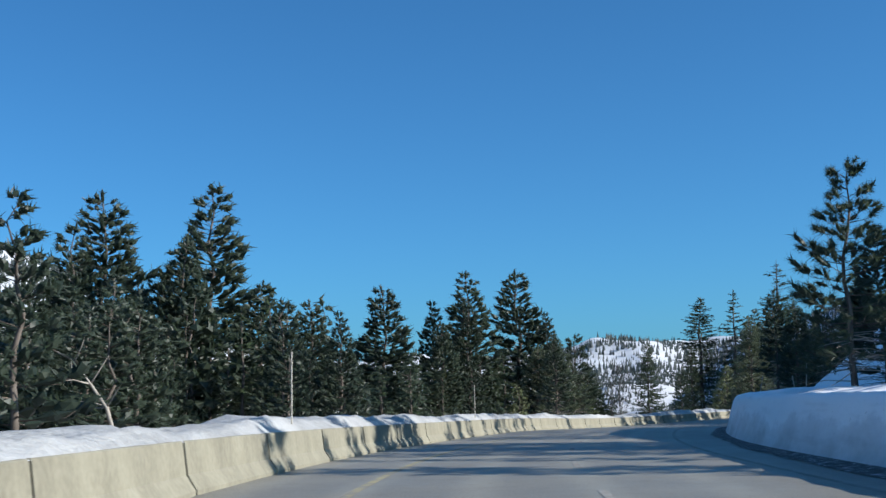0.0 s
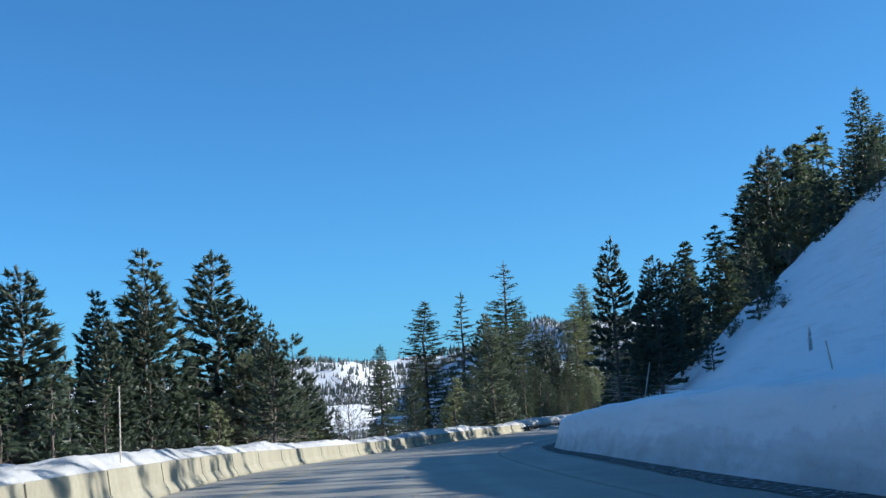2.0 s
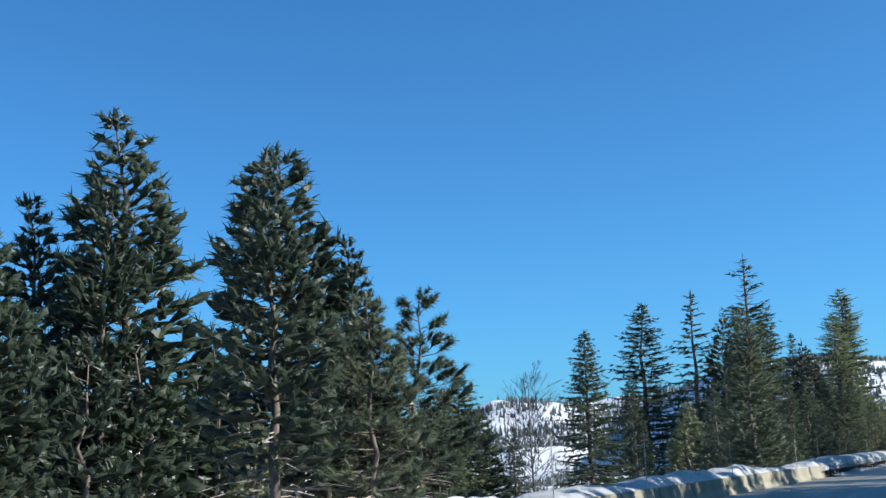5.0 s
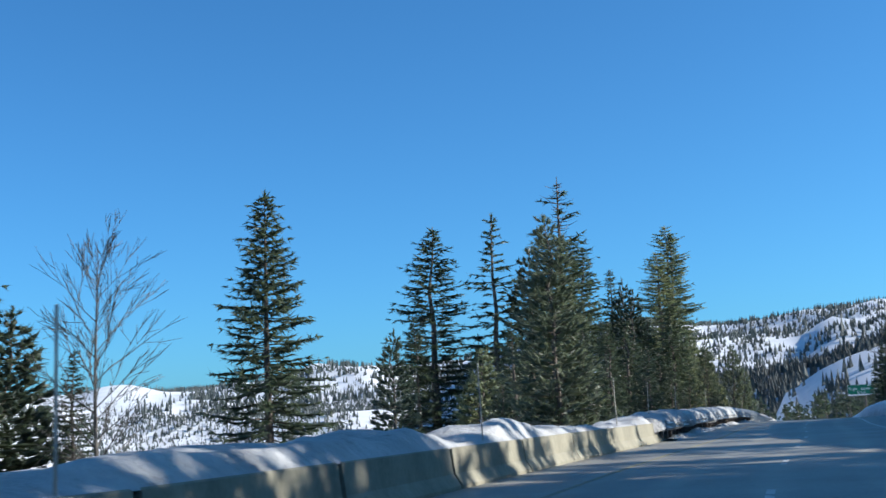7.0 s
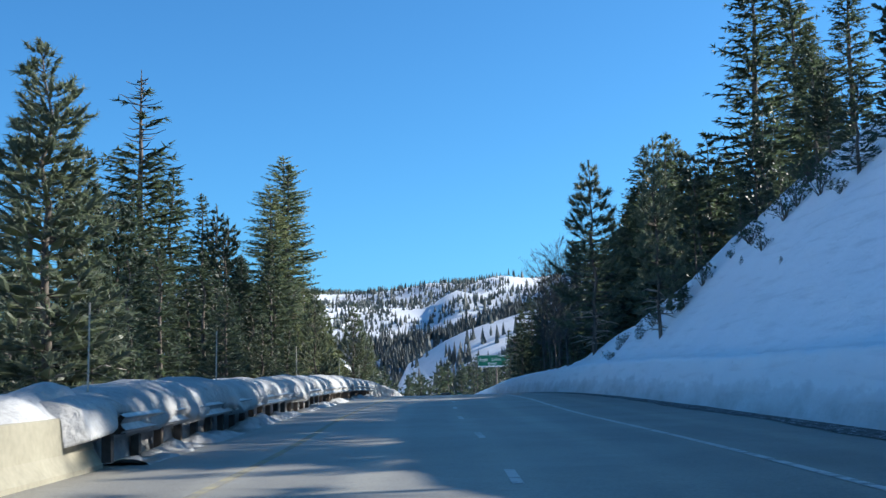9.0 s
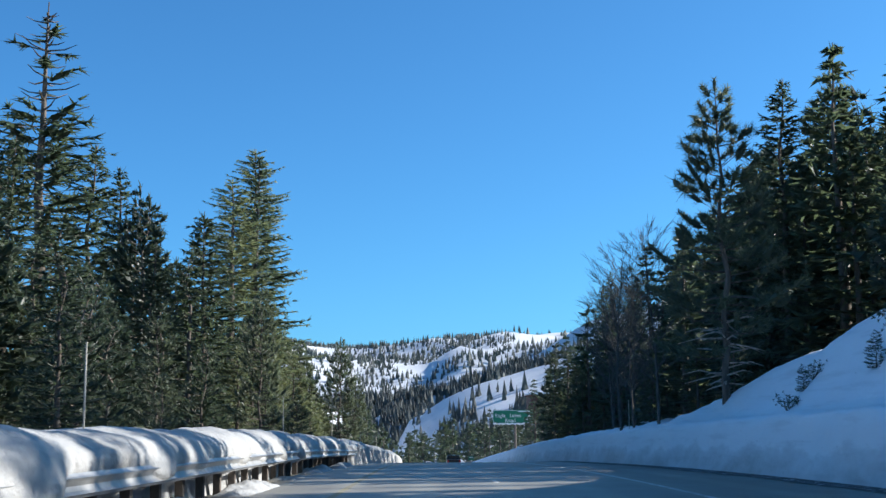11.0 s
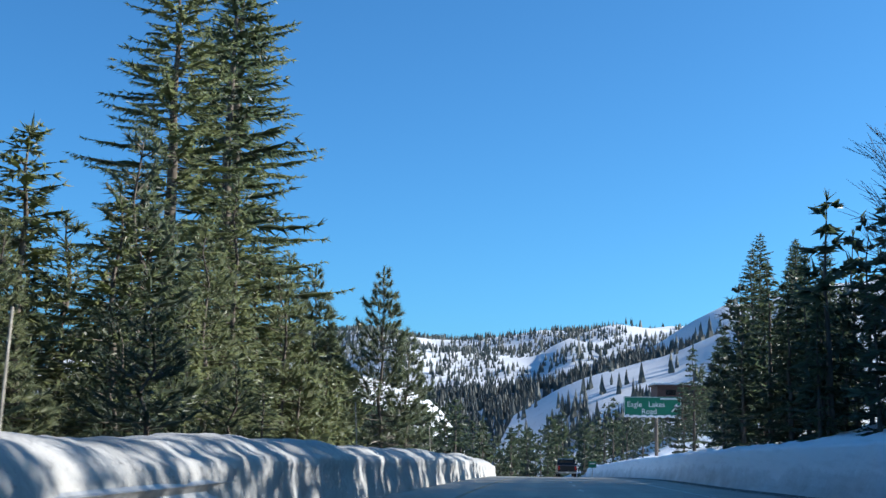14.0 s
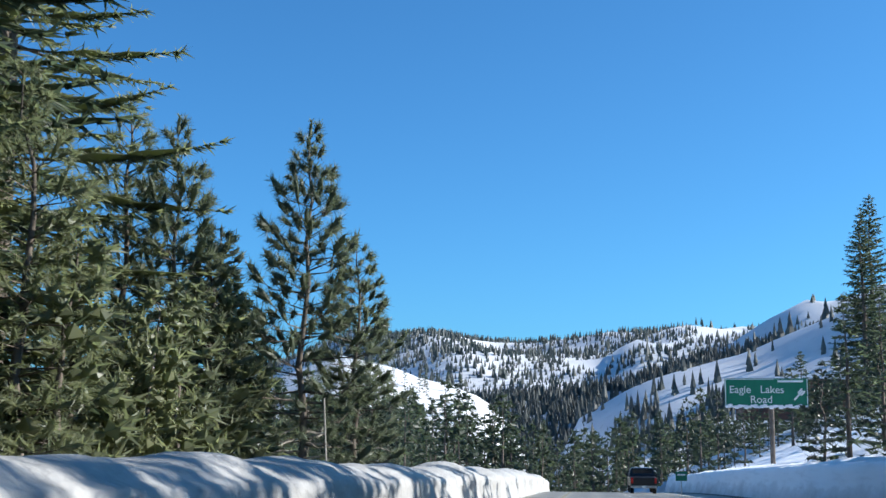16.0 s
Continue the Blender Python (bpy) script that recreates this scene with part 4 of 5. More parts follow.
MORE = [
    # left of the road, first bend
    (P[1], -29.1, 108.0, 20.7, 1.25), (P[0], -30.4, 104.0, 17.2, 1.1), (P[3], -32.5, 100.0, 13.5, 1.1), (P[2], -25.0, 103.0, 12.5, 1.1), (P[2], -34.0, 112.0, 14.0, 1.1), (P[1], -10.3, 87.0, 8.7, 1.1),
    (P[0], -6.3, 82.0, 7.6, 1.1), (P[3], 3.4, 135.9, 12.6, 1.0), (P[2], 10.9, 114.2, 7.8, 1.2), (P[1], -13.8, 99.0, 11.5, 1.1), (P[0], 13.0, 146.0, 12.0, 1.0), (P[1], 0.5, 130.0, 10.0, 1.1),
    # left of the road, second part
    (N[0], 16.0, 145.6, 9.3, 1.15), (N[1], 13.6, 141.5, 8.6, 1.2), (N[1], 11.8, 143.5, 8.0, 1.3), (F[2], 19.0, 157.0, 6.0, 1.4), (Y[1], 17.6, 153.5, 4.6, 1.3), (F[2], 17.9, 155.0, 4.8, 1.3), (P[1], 20.2, 158.5, 4.2, 1.4), (F[0], 16.6, 152.5, 4.4, 1.4),
    (P[0], 15.0, 150.0, 5.5, 1.2), (P[1], 13.0, 148.0, 6.5, 1.2), (P[2], 17.2, 151.0, 4.6, 1.2), (B[0], 22.9, 155.5, 6.4, 1.0), (F[1], 22.0, 157.5, 2.8, 1.3), (P[2], 39.2, 200.4, 6.7, 1.1), (F[0], 51.6, 252.5, 12.0, 1.3), (Y[0], 57.0, 246.0, 8.0, 1.3),
    (P[0], 64.6, 252.0, 19.5, 1.1), (P[1], 68.0, 255.0, 16.0, 1.2), (F[1], 79.0, 265.2, 18.4, 1.2), (P[2], 78.4, 257.2, 15.2, 1.1), (F[0], 71.5, 262.0, 19.0, 1.2), (F[2], 84.0, 268.0, 13.0, 1.2),
    (F[0], 80.9, 280.6, 23.5, 1.2), (P[2], 79.6, 263.3, 17.2, 0.9), (F[0], 76.2, 247.5, 10.5, 1.3), (O[1], 86.0, 262.0, 5.5, 1.2), (O[2], 98.5, 286.0, 12.5, 1.1), (O[2], 101.5, 292.5, 10.5, 1.2),
    (O[2], 90.5, 283.0, 8.5, 1.2), (O[1], 96.0, 281.0, 9.0, 1.2), (O[1], 102.8, 291.7, 8.8, 1.2), (N[1], 107.9, 301.8, 10.4, 0.9), (O[1], 106.3, 302.2, 11.3, 1.0), (Y[0], 109.3, 302.5, 6.5, 1.2),
    (N[1], 114.4, 302.7, 6.9, 1.0), (P[1], 110.3, 306.0, 7.5, 1.2), (O[2], 104.5, 298.0, 7.0, 1.3), (P[1], 118.0, 316.0, 2.0, 1.3), (P[0], 121.5, 322.0, 2.6, 1.3), (P[2], 127.0, 335.0, 2.2, 1.3), (P[3], 123.0, 331.0, 1.2, 1.3),
    # right of the road, first bend
    (P[1], 25.6, 88.4, 8.0, 1.2), (P[3], 29.5, 94.5, 8.5, 1.3), (P[0], 34.6, 103.6, 8.9, 1.3), (F[2], 35.7, 101.0, 10.2, 1.3), (F[0], 51.6, 110.1, 22.3, 1.1), (FF[0], 54.0, 113.5, 19.5, 1.1), (FF[1], 50.5, 117.0, 17.0, 1.2),
    (FF[0], 74.0, 145.8, 28.8, 1.0), (FF[1], 81.3, 163.0, 32.5, 1.0), (P[2], 45.5, 113.0, 13.5, 1.2), (P[0], 41.0, 108.0, 11.5, 1.3), (FF[0], 60.0, 121.0, 22.0, 1.1), (P[1], 57.0, 126.0, 19.0, 1.1),
    (P[1], 13.8, 38.2, 6.5, 1.3), (P[0], 16.5, 34.0, 8.0, 1.2), (P[2], 40.0, 92.0, 12.5, 1.2), (F[0], 44.0, 97.0, 17.0, 1.1), (B[2], 42.3, 131.5, 10.4, 1.0), (P[0], 44.0, 131.0, 12.3, 1.15), (F[2], 46.0, 131.0, 8.6, 1.3), (P[1], 47.8, 133.0, 9.0, 1.3), (P[2], 44.8, 128.0, 6.5, 1.3), (F[0], 43.4, 126.5, 4.5, 1.4), (F[2], 33.2, 109.0, 5.5, 1.3), (P[1], 31.5, 107.5, 4.5, 1.3),
    # right of the road, second part
    (F[1], 98.6, 212.0, 28.9, 1.25), (F[0], 106.4, 215.9, 29.6, 1.2), (N[1], 82.6, 203.3, 12.6, 0.7), (F[2], 88.2, 197.3, 18.0, 1.2), (P[1], 85.6, 194.0, 15.0, 1.2), (F[0], 88.5, 190.5, 22.5, 1.1), (P[2], 83.0, 187.0, 19.0, 1.1), (F[1], 93.0, 199.0, 24.0, 1.1),
    (P[3], 121.0, 247.0, 21.2, 1.0), (N[1], 92.6, 222.4, 15.3, 0.95), (FF[1], 99.0, 221.0, 13.5, 1.3), (FF[0], 101.0, 219.5, 17.5, 1.3), (F[0], 102.0, 228.0, 18.0, 1.2),
    (B[3], 97.4, 235.5, 10.6, 1.0), (B[1], 98.0, 233.3, 11.4, 0.9), (B[3], 101.0, 239.0, 10.2, 0.9), (B[1], 104.0, 243.0, 9.5, 0.9), (B[1], 108.0, 250.0, 10.0, 0.9), (FF[1], 105.5, 234.0, 15.0, 1.3), (FF[0], 107.0, 241.5, 13.0, 1.3), (B[3], 123.7, 268.8, 14.6, 0.9), (B[3], 122.5, 266.0, 14.8, 0.9),
    (B[1], 118.0, 263.0, 12.5, 0.9), (FF[0], 112.0, 251.0, 13.5, 1.3), (FF[0], 119.0, 258.0, 13.0, 1.3), (FF[1], 126.0, 273.0, 10.0, 1.3), (FF[0], 133.0, 285.0, 10.5, 1.3),
    (F[1], 229.7, 411.8, 34.8, 1.2), (FF[1], 228.2, 425.4, 13.9, 1.2), (F[1], 207.8, 374.2, 29.2, 1.2), (F[0], 215.0, 381.0, 30.0, 1.1), (F[1], 222.0, 392.0, 32.0, 1.2),
]
for template, x, y, top, wide in MORE:
    plant(template, x, y, top, wide=wide)

FO = [YOUNG[0], YOUNG[1], PF[2]]
# fill of the woods: s range, l range, count, heights of the tops, templates
FILL = [
    # stands drawn tree by tree; some on the right are unseen, added for shade
    ((30, 80), (-40, -20), 40, (4.5, 10.0), MID[:1], False), ((112, 152), (-38, -20), 28, (3.5, 8.0), MID[:1] + MID[:3], False), ((222, 262), (-26, -12), 24, (3.0, 9.5), FINE[:2], False),
    ((262, 300), (-26, -13), 18, (5.0, 12.0), FINE[1:], False), ((236, 300), (-14, -10.5), 9, (2.0, 6.0), FINE, False), ((296, 322), (-24, -13), 12, (2.0, 7.0), FO, False),
    ((312, 345), (-26, -12), 14, (0.0, 4.0), PF, False), ((200, 225), (-20, -13), 7, (1.0, 3.4), PF, False), ((86, 128), (14, 30), 20, (6.0, 9.5), PF, False),
    ((215, 250), (15, 30), 20, (10.0, 17.0), FF, False), ((248, 278), (15, 24), 34, (13.0, 18.0), FF, False), ((250, 278), (11.5, 16), 12, (5.0, 8.5), FF, False), ((278, 302), (20, 30), 24, (15.0, 20.0), FF, False), ((302, 322), (22, 30), 14, (15.0, 20.0), FF, False), ((278, 312), (11.5, 22), 24, (6.0, 9.0), FF, False), ((312, 345), (11.5, 22), 20, (7.0, 11.0), FF, False), ((104, 122), (10.5, 17), 12, (3.0, 5.5), PF, False),
    ((188, 216), (19, 34), 20, (19.0, 28.0), FF, False), ((150, 166), (20, 28), 7, (19.0, 24.0), FF, False), ((166, 188), (20, 32), 10, (15.0, 22.0), FF, False), ((122, 140), (16, 27), 11, (12.0, 16.5), FF, False), ((138, 160), (21, 29), 13, (18.0, 23.0), FF, False), ((130, 165), (22, 34), 10, (14.0, 19.0), FF, False),
    ((100, 110), (10.0, 15), 9, (3.6, 6.0), PF, False), ((318, 362), (10.5, 16), 18, (4.0, 9.0), FF, False),
    # the woods behind
    ((80, 112), (-52, -24), 50, (5.0, 11.0), PF, True), ((40, 100), (-75, -40), 32, (8.0, 14.0), FF, True), ((-30, 60), (-60, -40), 16, (7.0, 12.0), PF, True), ((112, 152), (-55, -38), 34, (4.0, 8.5), PF, True), ((96, 150), (-48, -22), 46, (4.0, 8.0), PF, True),
    ((262, 300), (-40, -26), 20, (6.0, 12.0), FF, True), ((345, 420), (-40, -11), 46, (0.0, 5.0), PF, True), ((86, 128), (28, 45), 18, (9.0, 14.0), PF, True),
    ((140, 165), (32, 52), 24, (17.0, 23.0), FF, True), ((190, 214), (32, 55), 18, (22.0, 30.0), FF, True), ((215, 250), (28, 45), 18, (10.0, 18.0), FF, True), ((252, 300), (25, 42), 34, (13.0, 21.0), FF, True), ((300, 345), (24, 40), 24, (9.0, 15.0), FF, True), ((470, 550), (-60, -10), 70, (3.0, 9.0), FF, True), ((385, 470), (-70, -9.5), 110, (2.0, 7.0), FF, True), ((385, 470), (9.5, 45), 50, (1.0, 6.0), FF, True),
    ((345, 420), (16, 50), 22, (2.0, 12.0), FF, True), ((400, 500), (75, 120), 20, (10.0, 28.0), FF, True), ((-40, 5), (16, 40), 12, (8.0, 14.0), FF, True),
    # stands right of the road, mostly unseen, added for their shadows across it
    ((35, 50), (15, 26), 22, (14.0, 19.5), FF, True), ((18, 34), (14, 25), 12, (12.0, 17.0), FF, True), ((50, 66), (21, 32), 20, (14.0, 20.0), FF, True), ((66, 84), (25, 42), 26, (17.0, 24.0), FF, True),
    ((186, 208), (22, 42), 24, (19.0, 27.0), FF, True), ((146, 160), (24, 44), 8, (19.0, 26.0), FF, True), ((298, 316), (12.5, 18), 10, (10.0, 13.0), FF, True), ((172, 188), (25, 31), 8, (20.0, 24.0), FF, True), ((152, 166), (25, 31), 13, (18.5, 22.5), FF, True),
]
for (s0, s1), (l0, l1), count, (t0, t1), kinds, joined in FILL:
    for _ in range(int(count * 0.6) if joined else count):
        s, l = rnd.uniform(s0, s1), rnd.uniform(l0, l1)
        x, y, z = road(s, l)
        g = float(ground_z(np.array([x]), np.array([y]))[0])
        if l0 > 0:
            kinds = [t for t in kinds if t is not PF[2]]
        plant(rnd.choice(WOODS if joined else kinds), x, y, max(rnd.uniform(t0, t1), g + 3.5), wide=rnd.uniform(1.0, 1.45), label="conifer in a dense dark roadside stand", joined=joined)
for bag, mat, what in ((STUFF_CROWN, PINE_GREEN, "crowns"), (STUFF_TRUNK, BARK, "stems")):
    ob = mesh_ob("dense_woods", np.vstack(bag[0]), bag[1], mat)
    tagged(ob, "dense dark conifer woods behind the roadside trees", "woods", kind="stuff")

# saplings standing in the cut slopes: s, distance from the bank's foot, height, width
for s, d, h, w in ((88.0, 6.1, 2.5, 1.1), (90.3, 8.7, 3.0, 1.3), (90.1, 6.3, 1.1, 0.8), (206.9, 7.9, 4.2, 1.5), (204.5, 8.6, 3.4, 1.4), (201.0, 7.6, 2.4, 1.4), (216.5, 5.6, 0.5, 1.4), (209.0, 5.3, 0.4, 1.4), (73.3, 6.1, 0.9, 0.5), (223.4, 4.3, 1.7, 1.4), (229.5, 3.1, 1.2, 1.5), (235.5, 2.9, 1.0, 1.6)):
    x, y, z = road(s, float(np.interp(s, *FOOT)) + d)
    plant(rnd.choice(MID[:1] + FINE[:1]), x, y, height=h, wide=w, base=float(z + bank_height(s, np.interp(s, *FOOT) + d)) - 0.15, label="small dark sapling poking out of the snowy slope")


def make_shrub(seed):
    """A low broad-leaved bush: many stems from one foot, with small dark leaves towards their ends."""
    rng = np.random.default_rng(seed)
    stems, lv, lf = [], [], []
    for i in range(13):
        a, lean = rng.uniform(0, 6.28), rng.uniform(0.15, 1.1)
        way = Vector((math.cos(a) * lean, math.sin(a) * lean, 1)).normalized()
        ln = rng.uniform(0.6, 1.1)
        mid = way * ln * 0.5 + Vector(rng.normal(0, 0.06, 3))
        end = way * ln + Vector(rng.normal(0, 0.12, 3))
        stems.append(tube([Vector((0, 0, -0.1)), mid, end], [0.02, 0.014, 0.005], 4))
        for _ in range(5):
            f = rng.uniform(0.35, 1.0)
            b = mid.lerp(end, f)
            tip = b + Vector(rng.normal(0, 0.17, 3))
            stems.append(tube([b, tip], [0.007, 0.003], 3))
            blades(rng, lv, lf, tip, (tip - b).normalized(), 8, 0.12, 0.055, 0.9)
    root = new("shrub")
    child(mesh_ob("branch_tangle", *join(stems), BARK), root)
    child(mesh_ob("foliage", lv, lf, FIR_GREEN), root, "sparse small dark green leaves")
    root.location = (0, 0, -500)
    return tagged(root, "low dark shrub breaking through the snow of the cut slope", "shrub", "shrubs on the cut slope")


SHRUBS = [make_shrub(91), make_shrub(92), make_shrub(93)]
TEMPLATES += SHRUBS
SHRUB_AT = [(91, 9.4), (93, 9.6), (94.5, 9.9), (96, 10.2), (96.5, 8.4), (97, 7.4), (98, 6.6), (99.5, 6.2), (101, 6.0), (98, 11.4), (99, 12.3), (97.5, 13.2), (86, 9.5), (104, 5.2), (106, 5.4)]
SHRUB_AT += [(213 + 1.3 * i, 6.9 - 0.24 * i + 0.5 * math.sin(i * 2.1)) for i in range(19)] + [(208 + 1.1 * i, 9.3 - 0.15 * i + 0.4 * math.sin(i * 1.7)) for i in range(9)] + [(102 + 2.3 * i, 4.2 + 0.9 * math.sin(i * 1.9)) for i in range(12)]
for s, d in SHRUB_AT:
    if rnd.random() < 0.22:
        continue
    s, d = s + rnd.gauss(0, 1.0), d + rnd.gauss(0, 0.55)
    x, y, z = road(s, float(np.interp(s, *FOOT)) + d)
    z += float(bank_height(s, np.interp(s, *FOOT) + d)) - 0.06
    k = 0.4 + 1.2 * rnd.random() ** 1.6
    copy_thing(rnd.choice(SHRUBS), Matrix.Translation((x, y, z)) @ Matrix.Rotation(rnd.uniform(0, 6.28), 4, "Z") @ Matrix.Diagonal((k * rnd.uniform(0.9, 1.4), k * 1.2, k, 1)))


def dead_tree():
    root = new("dead_tree")
    up = [Vector((0, 0, -0.6)), Vector((-0.5, 0.1, 1.0)), Vector((-1.1, 0.0, 1.9)), Vector((-1.75, 0.1, 2.8)), Vector((-2.9, 0.2, 3.4))]
    child(mesh_ob("trunk", *tube(up, [0.09, 0.075, 0.06, 0.04, 0.015], 8), PALE_WOOD, True), root)
    for f, end in ((1, (-1.9, 0.5, 1.25)), (1, (0.2, -0.4, 1.9)), (2, (-0.5, 0.3, 3.0)), (2, (-2.3, -0.5, 2.0)), (3, (-1.3, -0.2, 3.7)), (1, (-2.6, 0.1, 0.7))):
        mid = up[f].lerp(Vector(end), 0.55) + Vector((0.05, 0.1, 0.12))
        child(mesh_ob("branch", *tube([up[f], mid, Vector(end)], [0.035, 0.025, 0.008], 5), PALE_WOOD, True), root)
    return tagged(root, "pale dead tree leaning among dark pines beside the barrier", "tree")


dead_tree().matrix_world = Matrix.Translation((-12.17, 48.0, 0.34))

# ---- sign ----
def text_mesh(name, body, size, mat, parent, m):
    cu = bpy.data.curves.new(name, "FONT")
    cu.body, cu.size, cu.extrude, cu.align_x = body, size, 0.004, "LEFT"
    tmp = bpy.data.objects.new(name, cu)
    scene.collection.objects.link(tmp)
    me = bpy.data.meshes.new_from_object(tmp.evaluated_get(bpy.context.evaluated_depsgraph_get()))
    bpy.data.objects.remove(tmp)
    me.materials.append(mat)
    ob = new(name, me)
    ob.parent = parent
    ob.matrix_local = m
    return ob


def guide_sign():
    """Local x across the face, y away from the reader, z up; origin on the ground below the middle."""
    root = new("guide_sign")
    w, h, z0 = 5.6, 2.0, 7.6
    part("panel", box(bmesh.new(), (0, 0, z0 + h / 2), (w, 0.08, h), 0, 0.03), SIGN_GREEN, root, "green sign panel")
    for c, sz in (((0, -0.05, z0 + 0.06), (w - 0.1, 0.02, 0.05)), ((0, -0.05, z0 + h - 0.06), (w - 0.1, 0.02, 0.05)), ((-w / 2 + 0.06, -0.05, z0 + h / 2), (0.05, 0.02, h - 0.1)), ((w / 2 - 0.06, -0.05, z0 + h / 2), (0.05, 0.02, h - 0.1))):
        part("border", box(bmesh.new(), c, sz), SIGN_WHITE, root, "white border")
    up = Matrix.Rotation(math.pi / 2, 4, "X")
    text_mesh("lettering", "Eagle", 0.72, SIGN_WHITE, root, Matrix.Translation((-2.5, -0.05, z0 + 1.0)) @ up)
    text_mesh("lettering", "Lakes", 0.72, SIGN_WHITE, root, Matrix.Translation((-0.42, -0.05, z0 + 1.0)) @ up)
    text_mesh("lettering", "Road", 0.72, SIGN_WHITE, root, Matrix.Translation((-1.1, -0.05, z0 + 0.32)) @ up)
    bm = bmesh.new()
    box(bm, (0, 0, 0), (0.12, 0.02, 0.85))
    box(bm, (-0.13, 0, 0.3), (0.12, 0.02, 0.42))
    box(bm, (0.13, 0, 0.3), (0.12, 0.02, 0.42))
    bmesh.ops.rotate(bm, cent=(0, 0, 0), matrix=Matrix.Rotation(radians(42), 3, "Y"), verts=bm.verts)
    bmesh.ops.translate(bm, vec=(2.15, -0.055, z0 + 0.85), verts=bm.verts)
    part("arrow", bm, SIGN_WHITE, root, "white slanting arrow")
    part("exit_plate", box(bmesh.new(), (1.62, -0.03, z0 + h - 0.2), (2.2, 0.06, 0.34), 0, 0.02), SIGN_GREEN, root, "small green plate")
    part("plate_bar", box(bmesh.new(), (1.62, -0.065, z0 + h - 0.2), (1.7, 0.02, 0.14)), SIGN_WHITE, root, "plain white bar")
    bm = bmesh.new()
    bmesh.ops.create_cone(bm, cap_ends=True, segments=12, radius1=0.17, radius2=0.17, depth=z0 + h - 0.1)
    bmesh.ops.translate(bm, vec=(0.35, 0.22, (z0 + h - 0.1) / 2 - 0.5), verts=bm.verts)
    part("post", bm, POST_WOOD, root, "dark round post")
    for dz in (0.4, 1.5):
        part("bracket", box(bmesh.new(), (0, 0.1, z0 + dz), (w - 0.4, 0.12, 0.1)), STEEL, root)
    bm = bmesh.new()
    for i in range(26):
        box(bm, (-w / 2 + 0.15 + i * (w - 0.3) / 25, -0.06, z0 + 0.08 + 0.05 * math.sin(i * 1.7)), (0.3, 0.12, 0.2 + 0.07 * math.sin(i * 2.3)), 0, 0.04)
    part("snow_rim", bm, SNOW, root, "snow stuck to the lower edge")
    return tagged(root, "green highway exit sign with white lettering and arrow on a post", "sign")


sign = guide_sign()
SIGN_AT, SIGN_BOTTOM = (153.6, 332.8), 1.95
sign.matrix_world = Matrix.Translation((*SIGN_AT, SIGN_BOTTOM - 7.6)) @ Matrix.Rotation(bearing(340), 4, "Z")


# ---- long flat-roofed building on the hillside ----
def hill_building():
    root = new("hillside_building")
    part("wall", box(bmesh.new(), (0, 0, 2.6), (26, 8, 7.4), 0, 0.03), BROWN_STEEL, root, "dark brown wall")
    part("roof", box(bmesh.new(), (0, 0, 6.45), (27.2, 9.2, 0.3), 0, 0.04), BROWN_STEEL, root)
    part("roof_snow", box(bmesh.new(), (0, 0, 6.85), (27.0, 9.0, 0.5), 0, 0.18), SNOW, root, "snow lying on the roof")
    for x in (-10, -6, -2, 2, 6, 10):
        part("window", box(bmesh.new(), (x, -4.02, 4.9), (2.2, 0.06, 1.2), 0, 0.01), DARK_GLASS, root, "dark window pane")
    return tagged(root, "long brown flat-roofed building with snow on its roof", "building")


shed = hill_building()
shed.matrix_world = Matrix.Translation((256.3, 460.0, 4.6)) @ Matrix.Rotation(radians(-24), 4, "Z")


